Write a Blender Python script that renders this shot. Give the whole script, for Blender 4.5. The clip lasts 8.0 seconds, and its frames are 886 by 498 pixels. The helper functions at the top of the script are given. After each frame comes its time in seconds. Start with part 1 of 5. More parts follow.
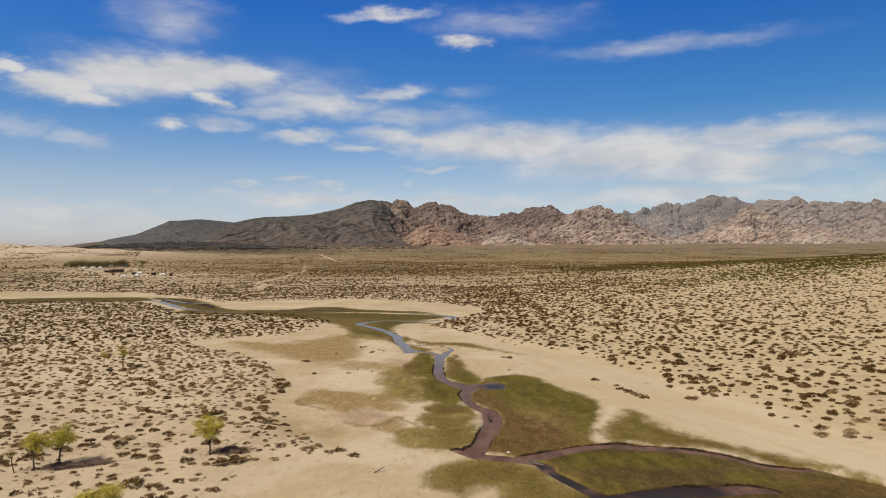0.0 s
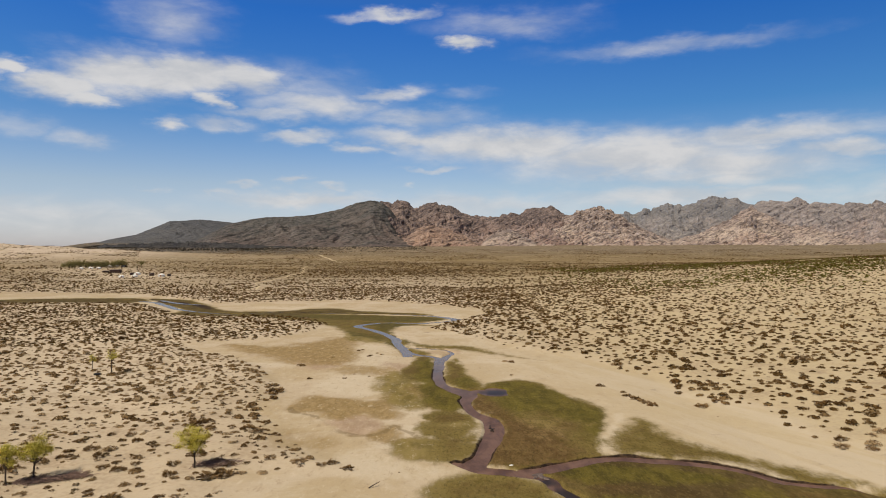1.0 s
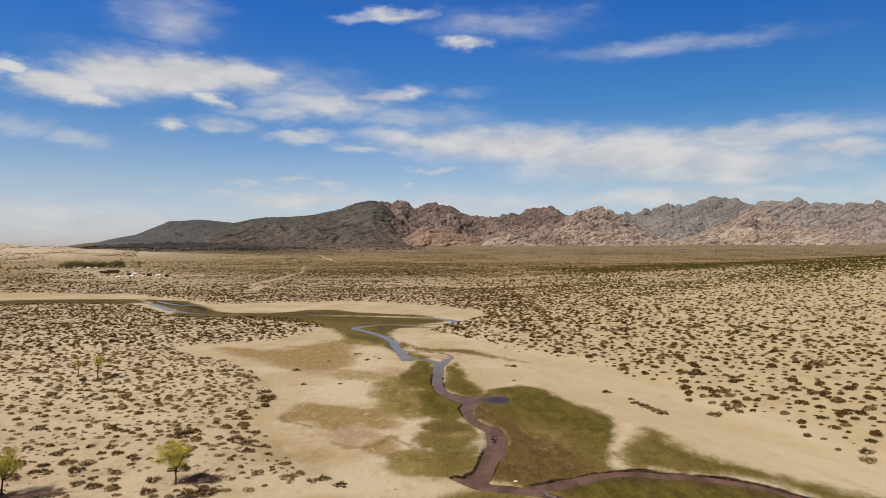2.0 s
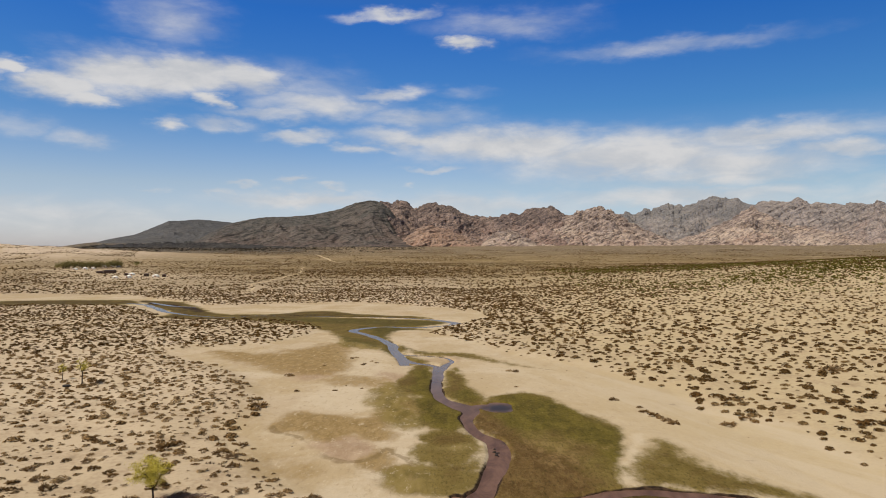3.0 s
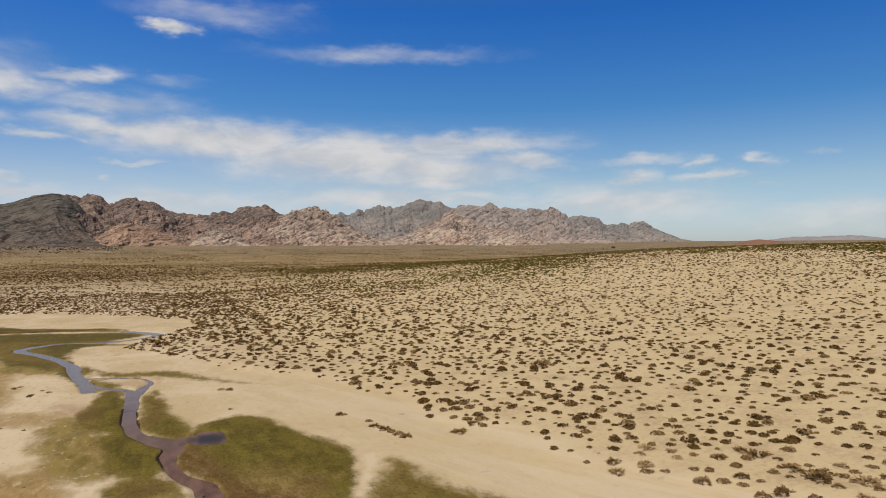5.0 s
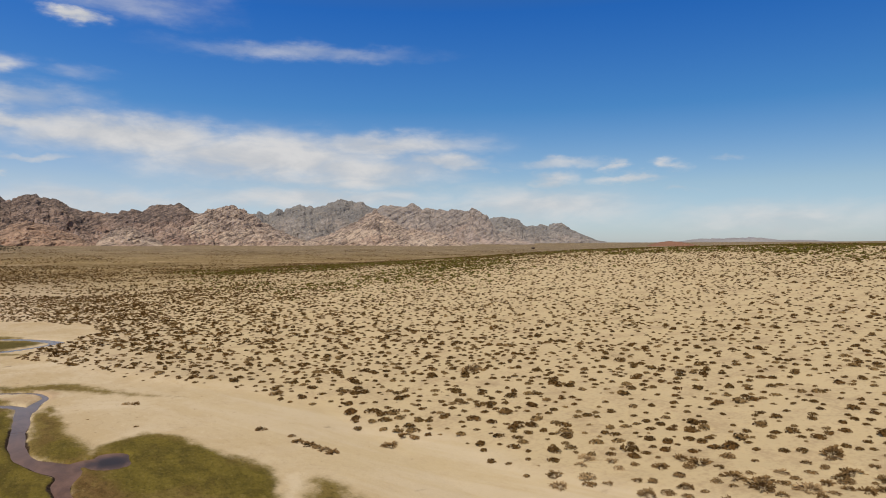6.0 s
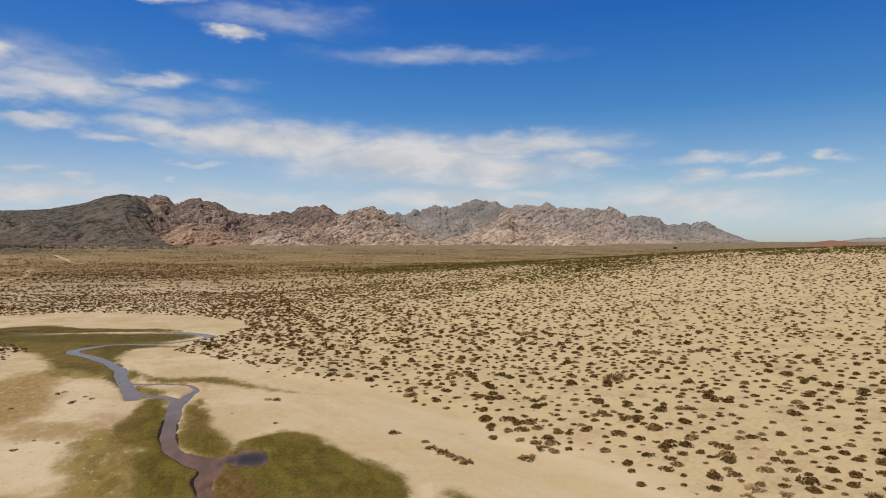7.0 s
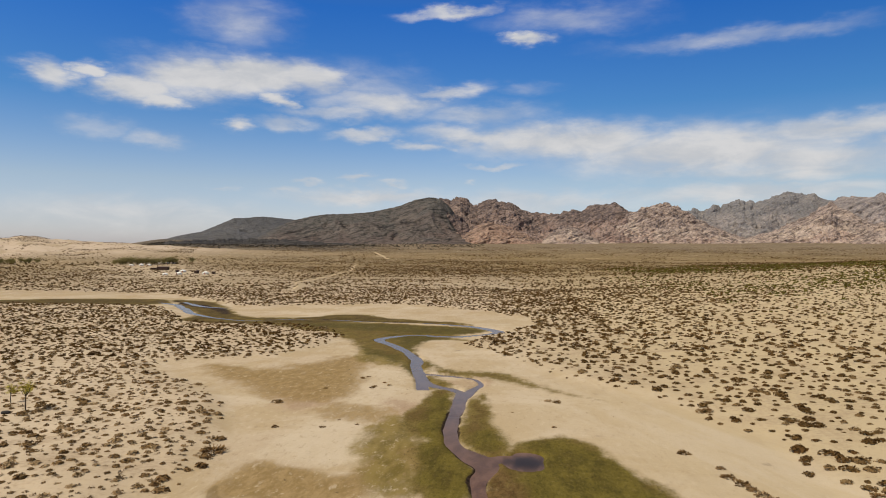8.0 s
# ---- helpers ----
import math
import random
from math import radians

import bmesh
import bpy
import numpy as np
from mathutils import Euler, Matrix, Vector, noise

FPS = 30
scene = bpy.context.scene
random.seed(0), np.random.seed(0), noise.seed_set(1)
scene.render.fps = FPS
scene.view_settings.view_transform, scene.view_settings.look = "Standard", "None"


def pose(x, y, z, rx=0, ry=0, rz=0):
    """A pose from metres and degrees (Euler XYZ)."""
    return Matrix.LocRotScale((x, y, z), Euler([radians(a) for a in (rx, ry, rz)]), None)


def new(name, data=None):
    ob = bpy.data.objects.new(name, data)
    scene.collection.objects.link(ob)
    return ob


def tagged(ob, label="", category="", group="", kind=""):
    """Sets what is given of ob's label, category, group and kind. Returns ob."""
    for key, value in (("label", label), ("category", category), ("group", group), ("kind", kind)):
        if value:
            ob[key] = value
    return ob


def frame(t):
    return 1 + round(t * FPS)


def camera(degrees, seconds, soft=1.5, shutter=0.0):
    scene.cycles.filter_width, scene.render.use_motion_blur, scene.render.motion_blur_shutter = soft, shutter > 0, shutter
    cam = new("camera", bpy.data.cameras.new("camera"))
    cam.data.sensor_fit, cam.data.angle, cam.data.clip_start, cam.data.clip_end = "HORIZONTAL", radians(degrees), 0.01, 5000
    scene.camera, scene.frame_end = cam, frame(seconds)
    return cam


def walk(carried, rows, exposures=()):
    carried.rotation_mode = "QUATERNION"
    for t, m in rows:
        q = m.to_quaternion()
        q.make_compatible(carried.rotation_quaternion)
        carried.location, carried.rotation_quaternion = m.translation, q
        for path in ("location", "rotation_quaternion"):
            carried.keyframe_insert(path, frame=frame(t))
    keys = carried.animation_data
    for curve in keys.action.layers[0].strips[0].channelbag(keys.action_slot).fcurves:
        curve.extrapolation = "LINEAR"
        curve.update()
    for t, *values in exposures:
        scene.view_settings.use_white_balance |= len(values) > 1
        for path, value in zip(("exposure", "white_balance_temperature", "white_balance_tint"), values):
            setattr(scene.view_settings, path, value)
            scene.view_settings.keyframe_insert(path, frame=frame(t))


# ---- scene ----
cam = camera(66.20, 8.0, soft=1.0)

# seconds, place in metres, then heading (to the left of +y), pitch and roll in degrees
PATH = [
    (0.00, 0.00, 0.00, 23.00, 0.00, 0.12, -0.11),
    (0.50, 0.10, 2.06, 23.01, 0.03, 0.11, -0.04),
    (1.00, 0.13, 4.37, 23.01, 0.04, 0.18, -0.02),
    (1.50, 0.15, 6.79, 23.04, 0.04, 0.19, -0.03),
    (3.00, 0.24, 14.19, 23.21, 0.02, 0.19, 0.01),
    (3.50, 0.39, 16.78, 23.33, 0.03, 0.17, 0.01),
    (3.60, 0.44, 17.33, 23.34, -0.10, 0.17, 0.01),
    (3.70, 0.48, 17.89, 23.35, -1.15, 0.17, 0.01),
    (3.85, 0.55, 18.72, 23.37, -3.10, 0.16, 0.01),
    (4.00, 0.62, 19.55, 23.38, -5.19, 0.16, 0.01),
    (4.50, 0.79, 22.45, 23.38, -14.16, 0.17, 0.02),
    (5.00, 1.16, 25.10, 23.51, -23.67, 0.14, -0.16),
    (5.20, 1.37, 26.09, 23.56, -27.39, 0.11, -0.25),
    (5.40, 1.55, 27.13, 23.61, -30.15, 0.12, -0.23),
    (5.60, 1.76, 28.17, 23.64, -31.33, 0.14, -0.18),
    (5.80, 2.00, 29.19, 23.67, -31.26, 0.16, -0.11),
    (6.00, 2.28, 30.19, 23.69, -30.25, 0.18, -0.05),
    (6.15, 2.52, 30.91, 23.69, -29.09, 0.19, -0.01),
    (6.30, 2.79, 31.62, 23.70, -27.72, 0.19, -0.00),
    (6.50, 3.10, 32.58, 23.71, -25.64, 0.18, 0.03),
    (7.00, 4.08, 34.85, 23.70, -18.98, 0.14, 0.07),
    (7.50, 5.07, 37.16, 23.63, -9.67, 0.04, 0.19),
    (8.00, 6.08, 39.50, 23.68, 5.16, -0.06, 0.20),
]


def aim(x, y, z, heading, pitch, roll):
    return pose(x, y, z, 0, 0, heading) @ pose(0, 0, 0, 90 + pitch) @ pose(0, 0, 0, 0, 0, roll)


walk(cam, [(t, aim(*row)) for t, *row in PATH])


# ---- light ----
SUN_AZ, SUN_EL = 231.0, 51.0          # degrees from +y clockwise, and above the horizon
sun = new("sun", bpy.data.lights.new("sun", "SUN"))
sun.data.energy, sun.data.angle, sun.data.color = 4.35, radians(0.53), (1.0, 0.935, 0.80)
sun_way = Vector((math.sin(radians(SUN_AZ)) * math.cos(radians(SUN_EL)),
                  math.cos(radians(SUN_AZ)) * math.cos(radians(SUN_EL)), math.sin(radians(SUN_EL))))
sun.matrix_world = Matrix.Translation((0, 0, 200)) @ sun_way.to_track_quat("Z", "Y").to_matrix().to_4x4()


class Tree:
    """A short hand for building a node tree."""

    def __init__(self, tree):
        self.t = tree

    def node(self, kind, **inputs):
        n = self.t.nodes.new(kind)
        for key, value in inputs.items():
            self.put(n, key, value)
        return n

    def put(self, n, key, value):
        socket = n.inputs[int(key[1:])] if key[0] == "i" and key[1:].isdigit() else n.inputs[key.replace("_", " ")]
        if isinstance(value, bpy.types.NodeSocket):
            self.t.links.new(value, socket)
        else:
            socket.default_value = value

    def math(self, op, a, b=0.0, c=0.0, clamp=False):
        n = self.t.nodes.new("ShaderNodeMath")
        n.operation, n.use_clamp = op, clamp
        for k, v in enumerate((a, b, c)):
            self.put(n, f"i{k}", v)
        return n.outputs[0]

    def smooth(self, v, lo, hi, a=0.0, b=1.0):
        n = self.t.nodes.new("ShaderNodeMapRange")
        n.interpolation_type = "SMOOTHSTEP"
        for k, x in enumerate((v, lo, hi, a, b)):
            self.put(n, f"i{k}", x)
        return n.outputs[0]

    def mix(self, fac, a, b, how="MIX"):
        n = self.t.nodes.new("ShaderNodeMix")
        n.data_type, n.blend_type = "RGBA", how
        self.put(n, "i0", fac)
        for k, v in ((6, a), (7, b)):
            self.put(n, f"i{k}", (*v, 1.0) if isinstance(v, tuple) and len(v) == 3 else v)
        return n.outputs[2]

    def noise(self, where, scale, detail=4.0, rough=0.55, warp=0.0):
        n = self.node("ShaderNodeTexNoise", Vector=where, Scale=scale, Detail=detail, Roughness=rough, Distortion=warp)
        return n.outputs[0]

    def ramp(self, v, stops):
        n = self.t.nodes.new("ShaderNodeValToRGB")
        el = n.color_ramp.elements
        while len(el) < len(stops):
            el.new(0.5)
        for e, (p, c) in zip(el, stops):
            e.position, e.color = p, (*c, 1.0)
        self.put(n, "i0", v)
        return n.outputs[0]

    def scaled(self, where, x, y, z):
        n = self.t.nodes.new("ShaderNodeMapping")
        self.put(n, "Vector", where)
        n.inputs["Scale"].default_value = (x, y, z)
        return n.outputs[0]


# clouds: azimuth to the right of +y, elevation, half width, half height (degrees), slope, weight
PUFFS = [
    (-29.3, 12.1, 3.1, 1.14, 0, 1.1), (-24.8, 13.2, 4.7, 1.62, 0.0, 1.15), (-20.6, 13.7, 4.4, 1.45, 0, 1.2), (-16.4, 13.8, 3.7, 1.24, -0.1, 1.0), (-19.0, 12.0, 1.7, 0.62, -0.2, 1.0),
    (-27.5, 11.4, 2.3, 0.57, 0, 0.9), (-32.5, 13.1, 1.4, 0.62, 0, 1.1), (-35.1, 12.5, 1.9, 1.05, 0, 0.9), (-4.5, 19.2, 4.3, 0.5, 0.08, 0.78), (1.7, 17.0, 1.8, 0.52, 0, 1.05),
    (-22.0, 9.7, 1.3, 0.57, 0, 0.85), (-11.7, 9.5, 3.4, 0.57, 0.08, 0.75), (-6.9, 8.5, 2.8, 0.48, -0.1, 0.7),
]
VEILS = [
    (-10.6, 12.0, 6.0, 1.24, -0.05, 0.75), (-4.5, 13.1, 3.1, 0.67, 0.1, 0.7), (-14.2, 11.2, 5.4, 0.76, 0, 0.65), (-2.1, 11.0, 5.7, 1.24, 0, 0.6), (-18.2, 10.1, 3.0, 0.67, 0, 0.6),
    (-28.2, 8.3, 2.6, 0.86, -0.1, 0.55), (5.5, 18.5, 7.1, 1.33, 0, 0.5), (-22.0, 17.9, 4.5, 2.6, 0, 0.5), (18.2, 16.0, 10.3, 0.8, 0.01, 0.5), (24.8, 16.0, 3.5, 0.43, 0.0, 0.3),
    (1.7, 13.1, 2.9, 0.67, 0, 0.35), (10.2, 19.2, 3.7, 0.95, 0, 0.3), (-11.5, 13.0, 9.0, 2.2, -0.12, 0.5), (-24.0, 14.9, 6.4, 0.86, 0, 0.45), (-32.0, 9.0, 3.0, 0.8, 0, 0.42),
]
BANK = [
    (-2.1, 9.2, 5.7, 0.86, -0.08, 0.9), (5.5, 8.8, 10.9, 1.62, -0.04, 1.0), (15.6, 7.7, 11.5, 2.0, 0, 1.0), (24.8, 8.8, 9.0, 1.14, 0.02, 0.85), (23.2, 6.7, 9.7, 1.62, 0, 0.85),
    (30.7, 7.4, 4.2, 0.86, -0.05, 0.8), (-0.7, 6.8, 2.9, 0.24, 0, 0.6), (-12.4, 5.9, 1.2, 0.38, 0, 0.7), (-16.4, 5.4, 1.4, 0.29, 0, 0.55), (-9.4, 5.3, 1.1, 0.29, 0, 0.6),
    (-17.8, 4.7, 1.5, 0.29, 0, 0.55), (-23.2, 4.8, 1.0, 0.24, 0, 0.45), (-11.3, 4.3, 7.5, 0.75, 0, 0.78), (-2.8, 5.6, 0.8, 0.24, 0, 0.5), (-30.1, 2.6, 12.0, 1.7, 0, 0.55),
]
FAR_CLOUDS = [
    (39.7, 7.1, 3.8, 0.52, 0, 0.6), (44.1, 7.0, 1.0, 0.48, 0, 0.65), (48.9, 6.9, 1.2, 0.48, 0, 0.62), (53.2, 7.1, 1.2, 0.24, 0, 0.4), (45.1, 5.9, 2.9, 0.38, 0, 0.65),
    (39.5, 5.9, 2.4, 0.62, 0, 0.7), (49.7, 4.9, 1.6, 0.24, 0, 0.45), (38.1, 3.7, 9.6, 1.9, 0, 0.72), (33.0, 6.8, 2.4, 0.43, 0, 0.6), (56.6, 2.5, 9.7, 1.5, 0, 0.6), (20.0, 4.3, 13.0, 1.1, 0, 0.75), (3.0, 3.9, 12.0, 1.1, 0, 0.65),
    (120.0, 15.0, 16.0, 3.0, 0, 0.8), (-100.0, 14.0, 18.0, 3.0, 0, 0.8), (170.0, 12.0, 20.0, 3.0, 0, 0.8),
]
CLOUDS = PUFFS + VEILS + BANK + FAR_CLOUDS


def sky_world():
    world = bpy.data.worlds.new("sky")
    scene.world = world
    world.use_nodes = True
    t = Tree(world.node_tree)
    world.node_tree.nodes.clear()
    sky = t.t.nodes.new("ShaderNodeTexSky")
    sky.sky_type, sky.sun_disc = "NISHITA", False
    sky.sun_elevation, sky.sun_rotation = radians(SUN_EL), radians(SUN_AZ)
    sky.air_density, sky.dust_density, sky.ozone_density = 1.0, 0.6, 2.0
    way = t.node("ShaderNodeTexCoord").outputs["Generated"]
    sep = t.node("ShaderNodeSeparateXYZ", Vector=way)
    x, y, z = sep.outputs
    az = t.math("MULTIPLY", t.math("ARCTAN2", x, y), 57.2958)
    el = t.math("MULTIPLY", t.math("ARCSINE", z), 57.2958)
    # the air's tint, milky low down and deeper higher up; the unseen top is warmed to take blue out of the shadows
    tint = t.ramp(t.math("DIVIDE", el, 45.0, clamp=True),
                  [(0.0, SKY_TINT[0]), (0.12, SKY_TINT[1]), (0.26, SKY_TINT[2]), (0.43, SKY_TINT[3]), (0.75, SKY_TINT[4])])
    air = t.mix(1.0, sky.outputs[0], tint, "MULTIPLY")
    # the sky is deepest square to the sun
    side = t.math("ADD", t.math("MULTIPLY", x, 0.85), t.math("MULTIPLY", y, 0.5))
    deep = t.smooth(side, 0.35, 1.0, 1.0, 0.80)
    air = t.mix(1.0, air, t.node("ShaderNodeCombineColor", Red=t.math("POWER", deep, 1.5), Green=deep, Blue=deep).outputs[0], "MULTIPLY")
    at = t.node("ShaderNodeCombineXYZ", X=az, Y=t.math("MULTIPLY", el, 2.6), Z=0.0).outputs[0]
    fine = t.noise(at, 0.2, 8.0, 0.58, 0.35)
    streak = t.noise(t.scaled(at, 0.35, 1.0, 1.0), 0.22, 6.0, 0.6, 0.3)
    edge = t.math("ADD", t.math("MULTIPLY", fine, 0.6), t.math("MULTIPLY", streak, 0.4))
    drift = t.node("ShaderNodeTexNoise", Vector=at, Scale=0.34, Detail=5.0, Roughness=0.55)
    split = t.node("ShaderNodeSeparateColor", Color=drift.outputs["Color"])
    az = t.math("ADD", az, t.math("MULTIPLY", t.math("SUBTRACT", split.outputs[0], 0.5), 5.0))
    el = t.math("ADD", el, t.math("MULTIPLY", t.math("SUBTRACT", split.outputs[1], 0.5), 2.0))
    total = 0.0
    for a, e, w, h, tilt, weight in CLOUDS:
        da = t.math("SUBTRACT", az, a)
        de = t.math("SUBTRACT", t.math("SUBTRACT", el, e), t.math("MULTIPLY", da, tilt))
        u, v = t.math("DIVIDE", da, w), t.math("DIVIDE", de, h)
        d2 = t.math("ADD", t.math("MULTIPLY", u, u), t.math("MULTIPLY", v, v))
        g = t.math("MULTIPLY", t.math("POWER", 2.718, t.math("MULTIPLY", d2, -0.9)), weight)
        total = g if isinstance(total, float) else t.math("MAXIMUM", total, g)
    dense = t.math("ADD", total, t.math("MULTIPLY", t.math("SUBTRACT", edge, 0.5), t.math("ADD", 0.22, t.math("MULTIPLY", total, 1.2))))
    cover = t.math("MULTIPLY", t.smooth(dense, 0.08, 0.98), 0.95)
    cloud = t.mix(t.smooth(fine, 0.35, 0.65), CLOUD_DARK, CLOUD_LIGHT)
    back = t.node("ShaderNodeBackground", Color=t.mix(cover, air, cloud), Strength=SKY_POWER)
    t.node("ShaderNodeOutputWorld", Surface=back.outputs[0])


SKY_POWER = 0.10
SKY_TINT = [(1.08, 1.06, 1.38), (0.99, 0.98, 1.1), (0.36, 0.72, 1.11), (0.16, 0.59, 1.25), (1.06, 0.735, 0.38)]
CLOUD_DARK, CLOUD_LIGHT = (5.5, 5.6, 5.8), (6.8, 6.7, 6.65)
sky_world()


# ---- the lie of the land ----
def lattice(i, j, seed):
    h = (i.astype(np.int64) * 374761393 + j.astype(np.int64) * 668265263 + seed * 1274126177) & 0xFFFFFFFF
    h = ((h ^ (h >> 13)) * 1274126177) & 0xFFFFFFFF
    return ((h ^ (h >> 16)) & 0xFFFF) / 65535.0


def value_noise(x, y, seed=0):
    i, j = np.floor(x), np.floor(y)
    u, v = x - i, y - j
    u, v = u * u * u * (u * (6 * u - 15) + 10), v * v * v * (v * (6 * v - 15) + 10)
    a, b = lattice(i, j, seed), lattice(i + 1, j, seed)
    c, d = lattice(i, j + 1, seed), lattice(i + 1, j + 1, seed)
    return (a + (b - a) * u) * (1 - v) + (c + (d - c) * u) * v


def fbm(x, y, octaves=4, seed=0, gain=0.5):
    """Noise between about -1 and 1."""
    total, amp, norm = 0.0, 1.0, 0.0
    for k in range(octaves):
        c, s = math.cos(0.7 * k), math.sin(0.7 * k)
        total = total + amp * (2 * value_noise(x * c - y * s + 17.3 * k, x * s + y * c - 9.1 * k, seed + k) - 1)
        norm, amp, x, y = norm + amp, amp * gain, x * 2.03, y * 2.03
    return total / norm


def ridged(x, y, octaves=4, seed=0, gain=0.55):
    """Sharp crests between 0 and 1."""
    total, amp, norm = 0.0, 1.0, 0.0
    for k in range(octaves):
        total = total + amp * (1 - np.abs(2 * value_noise(x + 31.7 * k, y - 13.9 * k, seed + k) - 1)) ** 2
        norm, amp, x, y = norm + amp, amp * gain, x * 2.1, y * 2.1
    return total / norm


def smoothstep(v, lo, hi):
    s = np.clip((v - lo) / (hi - lo), 0, 1)
    return s * s * (3 - 2 * s)


def line_gap(x, y, line):
    """How far a place lies outside a line of (x, y, half width)."""
    best = np.full(x.shape, 1e9)
    for (ax, ay, aw), (bx, by, bw) in zip(line, line[1:]):
        dx, dy = bx - ax, by - ay
        s = np.clip(((x - ax) * dx + (y - ay) * dy) / (dx * dx + dy * dy), 0, 1)
        best = np.minimum(best, np.hypot(x - ax - s * dx, y - ay - s * dy) - (aw + (bw - aw) * s))
    return best


def shape_gap(x, y, corners):
    """The signed distance to a closed outline of (x, y): below 0 inside."""
    best, inside = np.full(x.shape, 1e9), np.zeros(x.shape, bool)
    for (ax, ay), (bx, by) in zip(corners, corners[1:] + corners[:1]):
        dx, dy = bx - ax, by - ay
        s = np.clip(((x - ax) * dx + (y - ay) * dy) / (dx * dx + dy * dy), 0, 1)
        best = np.minimum(best, np.hypot(x - ax - s * dx, y - ay - s * dy))
        if ay != by:
            inside ^= ((ay > y) != (by > y)) & (x < ax + (y - ay) / (by - ay) * dx)
    return np.where(inside, -best, best)


def flowing(rows, closed=False, steps=4):
    """A smooth course through rows of numbers."""
    q = np.array(rows, float)
    q = np.vstack([q[-1], q, q[0], q[1]]) if closed else np.vstack([2 * q[0] - q[1], q, 2 * q[-1] - q[-2]])
    out = []
    for a, b, c, d in zip(q, q[1:], q[2:], q[3:]):
        for k in range(steps):
            u = k / steps
            out.append(tuple(0.5 * (2 * b + (c - a) * u + (2 * a - 5 * b + 4 * c - d) * u * u + (3 * b - a - 3 * c + d) * u**3)))
    return out if closed else out + [tuple(q[-2])]


# the stream and its arms: x, y, half width
FAR_STREAM = [(-142, 320, 1.0), (-130, 311, 1.8), (-116, 291, 1.9), (-104.6, 274, 1.5), (-85.7, 258, 0.7), (-76, 255, 1.1),
              (-68, 260, 0.8), (-52, 260, 0.8), (-32, 255.5, 1.0), (-17, 253, 1.1), (-4.6, 247, 1.9), (2.4, 239, 2.4), (4.8, 232.6, 2.3),
              (-0.4, 226, 1.8), (-7.8, 222, 1.7), (-17.4, 224, 1.7), (-23.2, 221, 1.8), (-26.2, 214.5, 1.9), (-23.2, 208, 1.5),
              (-17.8, 198, 1.35), (-13.1, 186, 1.4), (-11.2, 174, 1.5), (-9.1, 163, 1.5), (-6.3, 157, 1.2), (-2.6, 153.4, 1.2), (-0.4, 151, 1.2)]
SIDE_ARM = [(-9.9, 168, 0.7), (-4.6, 166, 0.75), (-0.3, 164, 0.5), (2.1, 159, 0.45), (1.0, 153.3, 0.9), (-0.2, 148.8, 1.4)]
MAIN_STREAM = [(-0.6, 150, 1.3), (-0.9, 137.4, 0.98), (-0.7, 128, 0.95), (0.3, 121.8, 0.95), (2.4, 117.6, 1.35), (4.2, 113.5, 1.45), (3.6, 108.5, 0.8),
               (4.4, 102, 0.85), (6.4, 97.2, 1.3), (6.9, 91.7, 1.35), (5.7, 86, 1.1), (4.4, 81, 0.95), (3.4, 78.2, 1.3)]
LOWER_STREAM = [(1.4, 78.6, 0.3), (3.5, 76.6, 1.2), (6.0, 75.8, 1.5), (8.4, 75.0, 1.3), (10.4, 73.6, 0.9), (11.2, 71, 0.6), (12.6, 67.5, 0.7),
                (13.8, 65, 0.8), (15.1, 62.8, 1.0), (17.5, 58, 1.2), (21, 52, 1.3), (24, 40, 1.4), (24, 0, 1.5), (30, -80, 1.5)]
RIGHT_ARM = [(8.8, 76.2, 0.9), (11.2, 76.9, 1.0), (14.7, 78.6, 1.1), (18.3, 80, 1.0), (21.6, 80, 0.8), (24.8, 79.5, 0.8), (27.7, 78.3, 0.7),
             (30.3, 76.8, 0.65), (32.5, 74.5, 0.6), (34.5, 72.1, 0.55), (36.9, 71, 0.5), (39.6, 70.6, 0.5), (41.4, 68.7, 0.4), (43.5, 65.5, 0.4),
             (47, 58, 0.5), (52, 40, 0.5)]
POOL = [(3.6, 115.8, 0.9), (6.6, 116.4, 1.4), (8.3, 114.0, 1.6), (8.7, 117.8, 1.7)]
BACKWATER = [(15.5, 63.4, 1.0), (19.7, 64.6, 1.3), (25.3, 65.2, 1.2), (30.1, 65.0, 0.9), (31.3, 64.6, 0.5)]
MUD_BANK = [(-138, 327, 1.5), (-121, 309, 3.0), (-106, 295, 2.5), (-92, 275, 1.5)]
POND = [(-133.0, 325, 0.6), (-123, 312, 0.9), (-114.1, 303.4, 1.0), (-103.0, 297.6, 0.6)]
BLOB = [(-9.0, 161, 0.9), (-7.6, 153.5, 1.0)]
STREAMS = [flowing([(x, y, w * k) for x, y, w in s]) for s, k in ((FAR_STREAM, 0.66), (SIDE_ARM, 0.7), (MAIN_STREAM, 0.8), (LOWER_STREAM, 0.82), (RIGHT_ARM, 0.85), (POOL, 1.0), (BACKWATER, 1.0), (BLOB, 0.9), (POND, 1.0))]
WATER_Z = -0.22

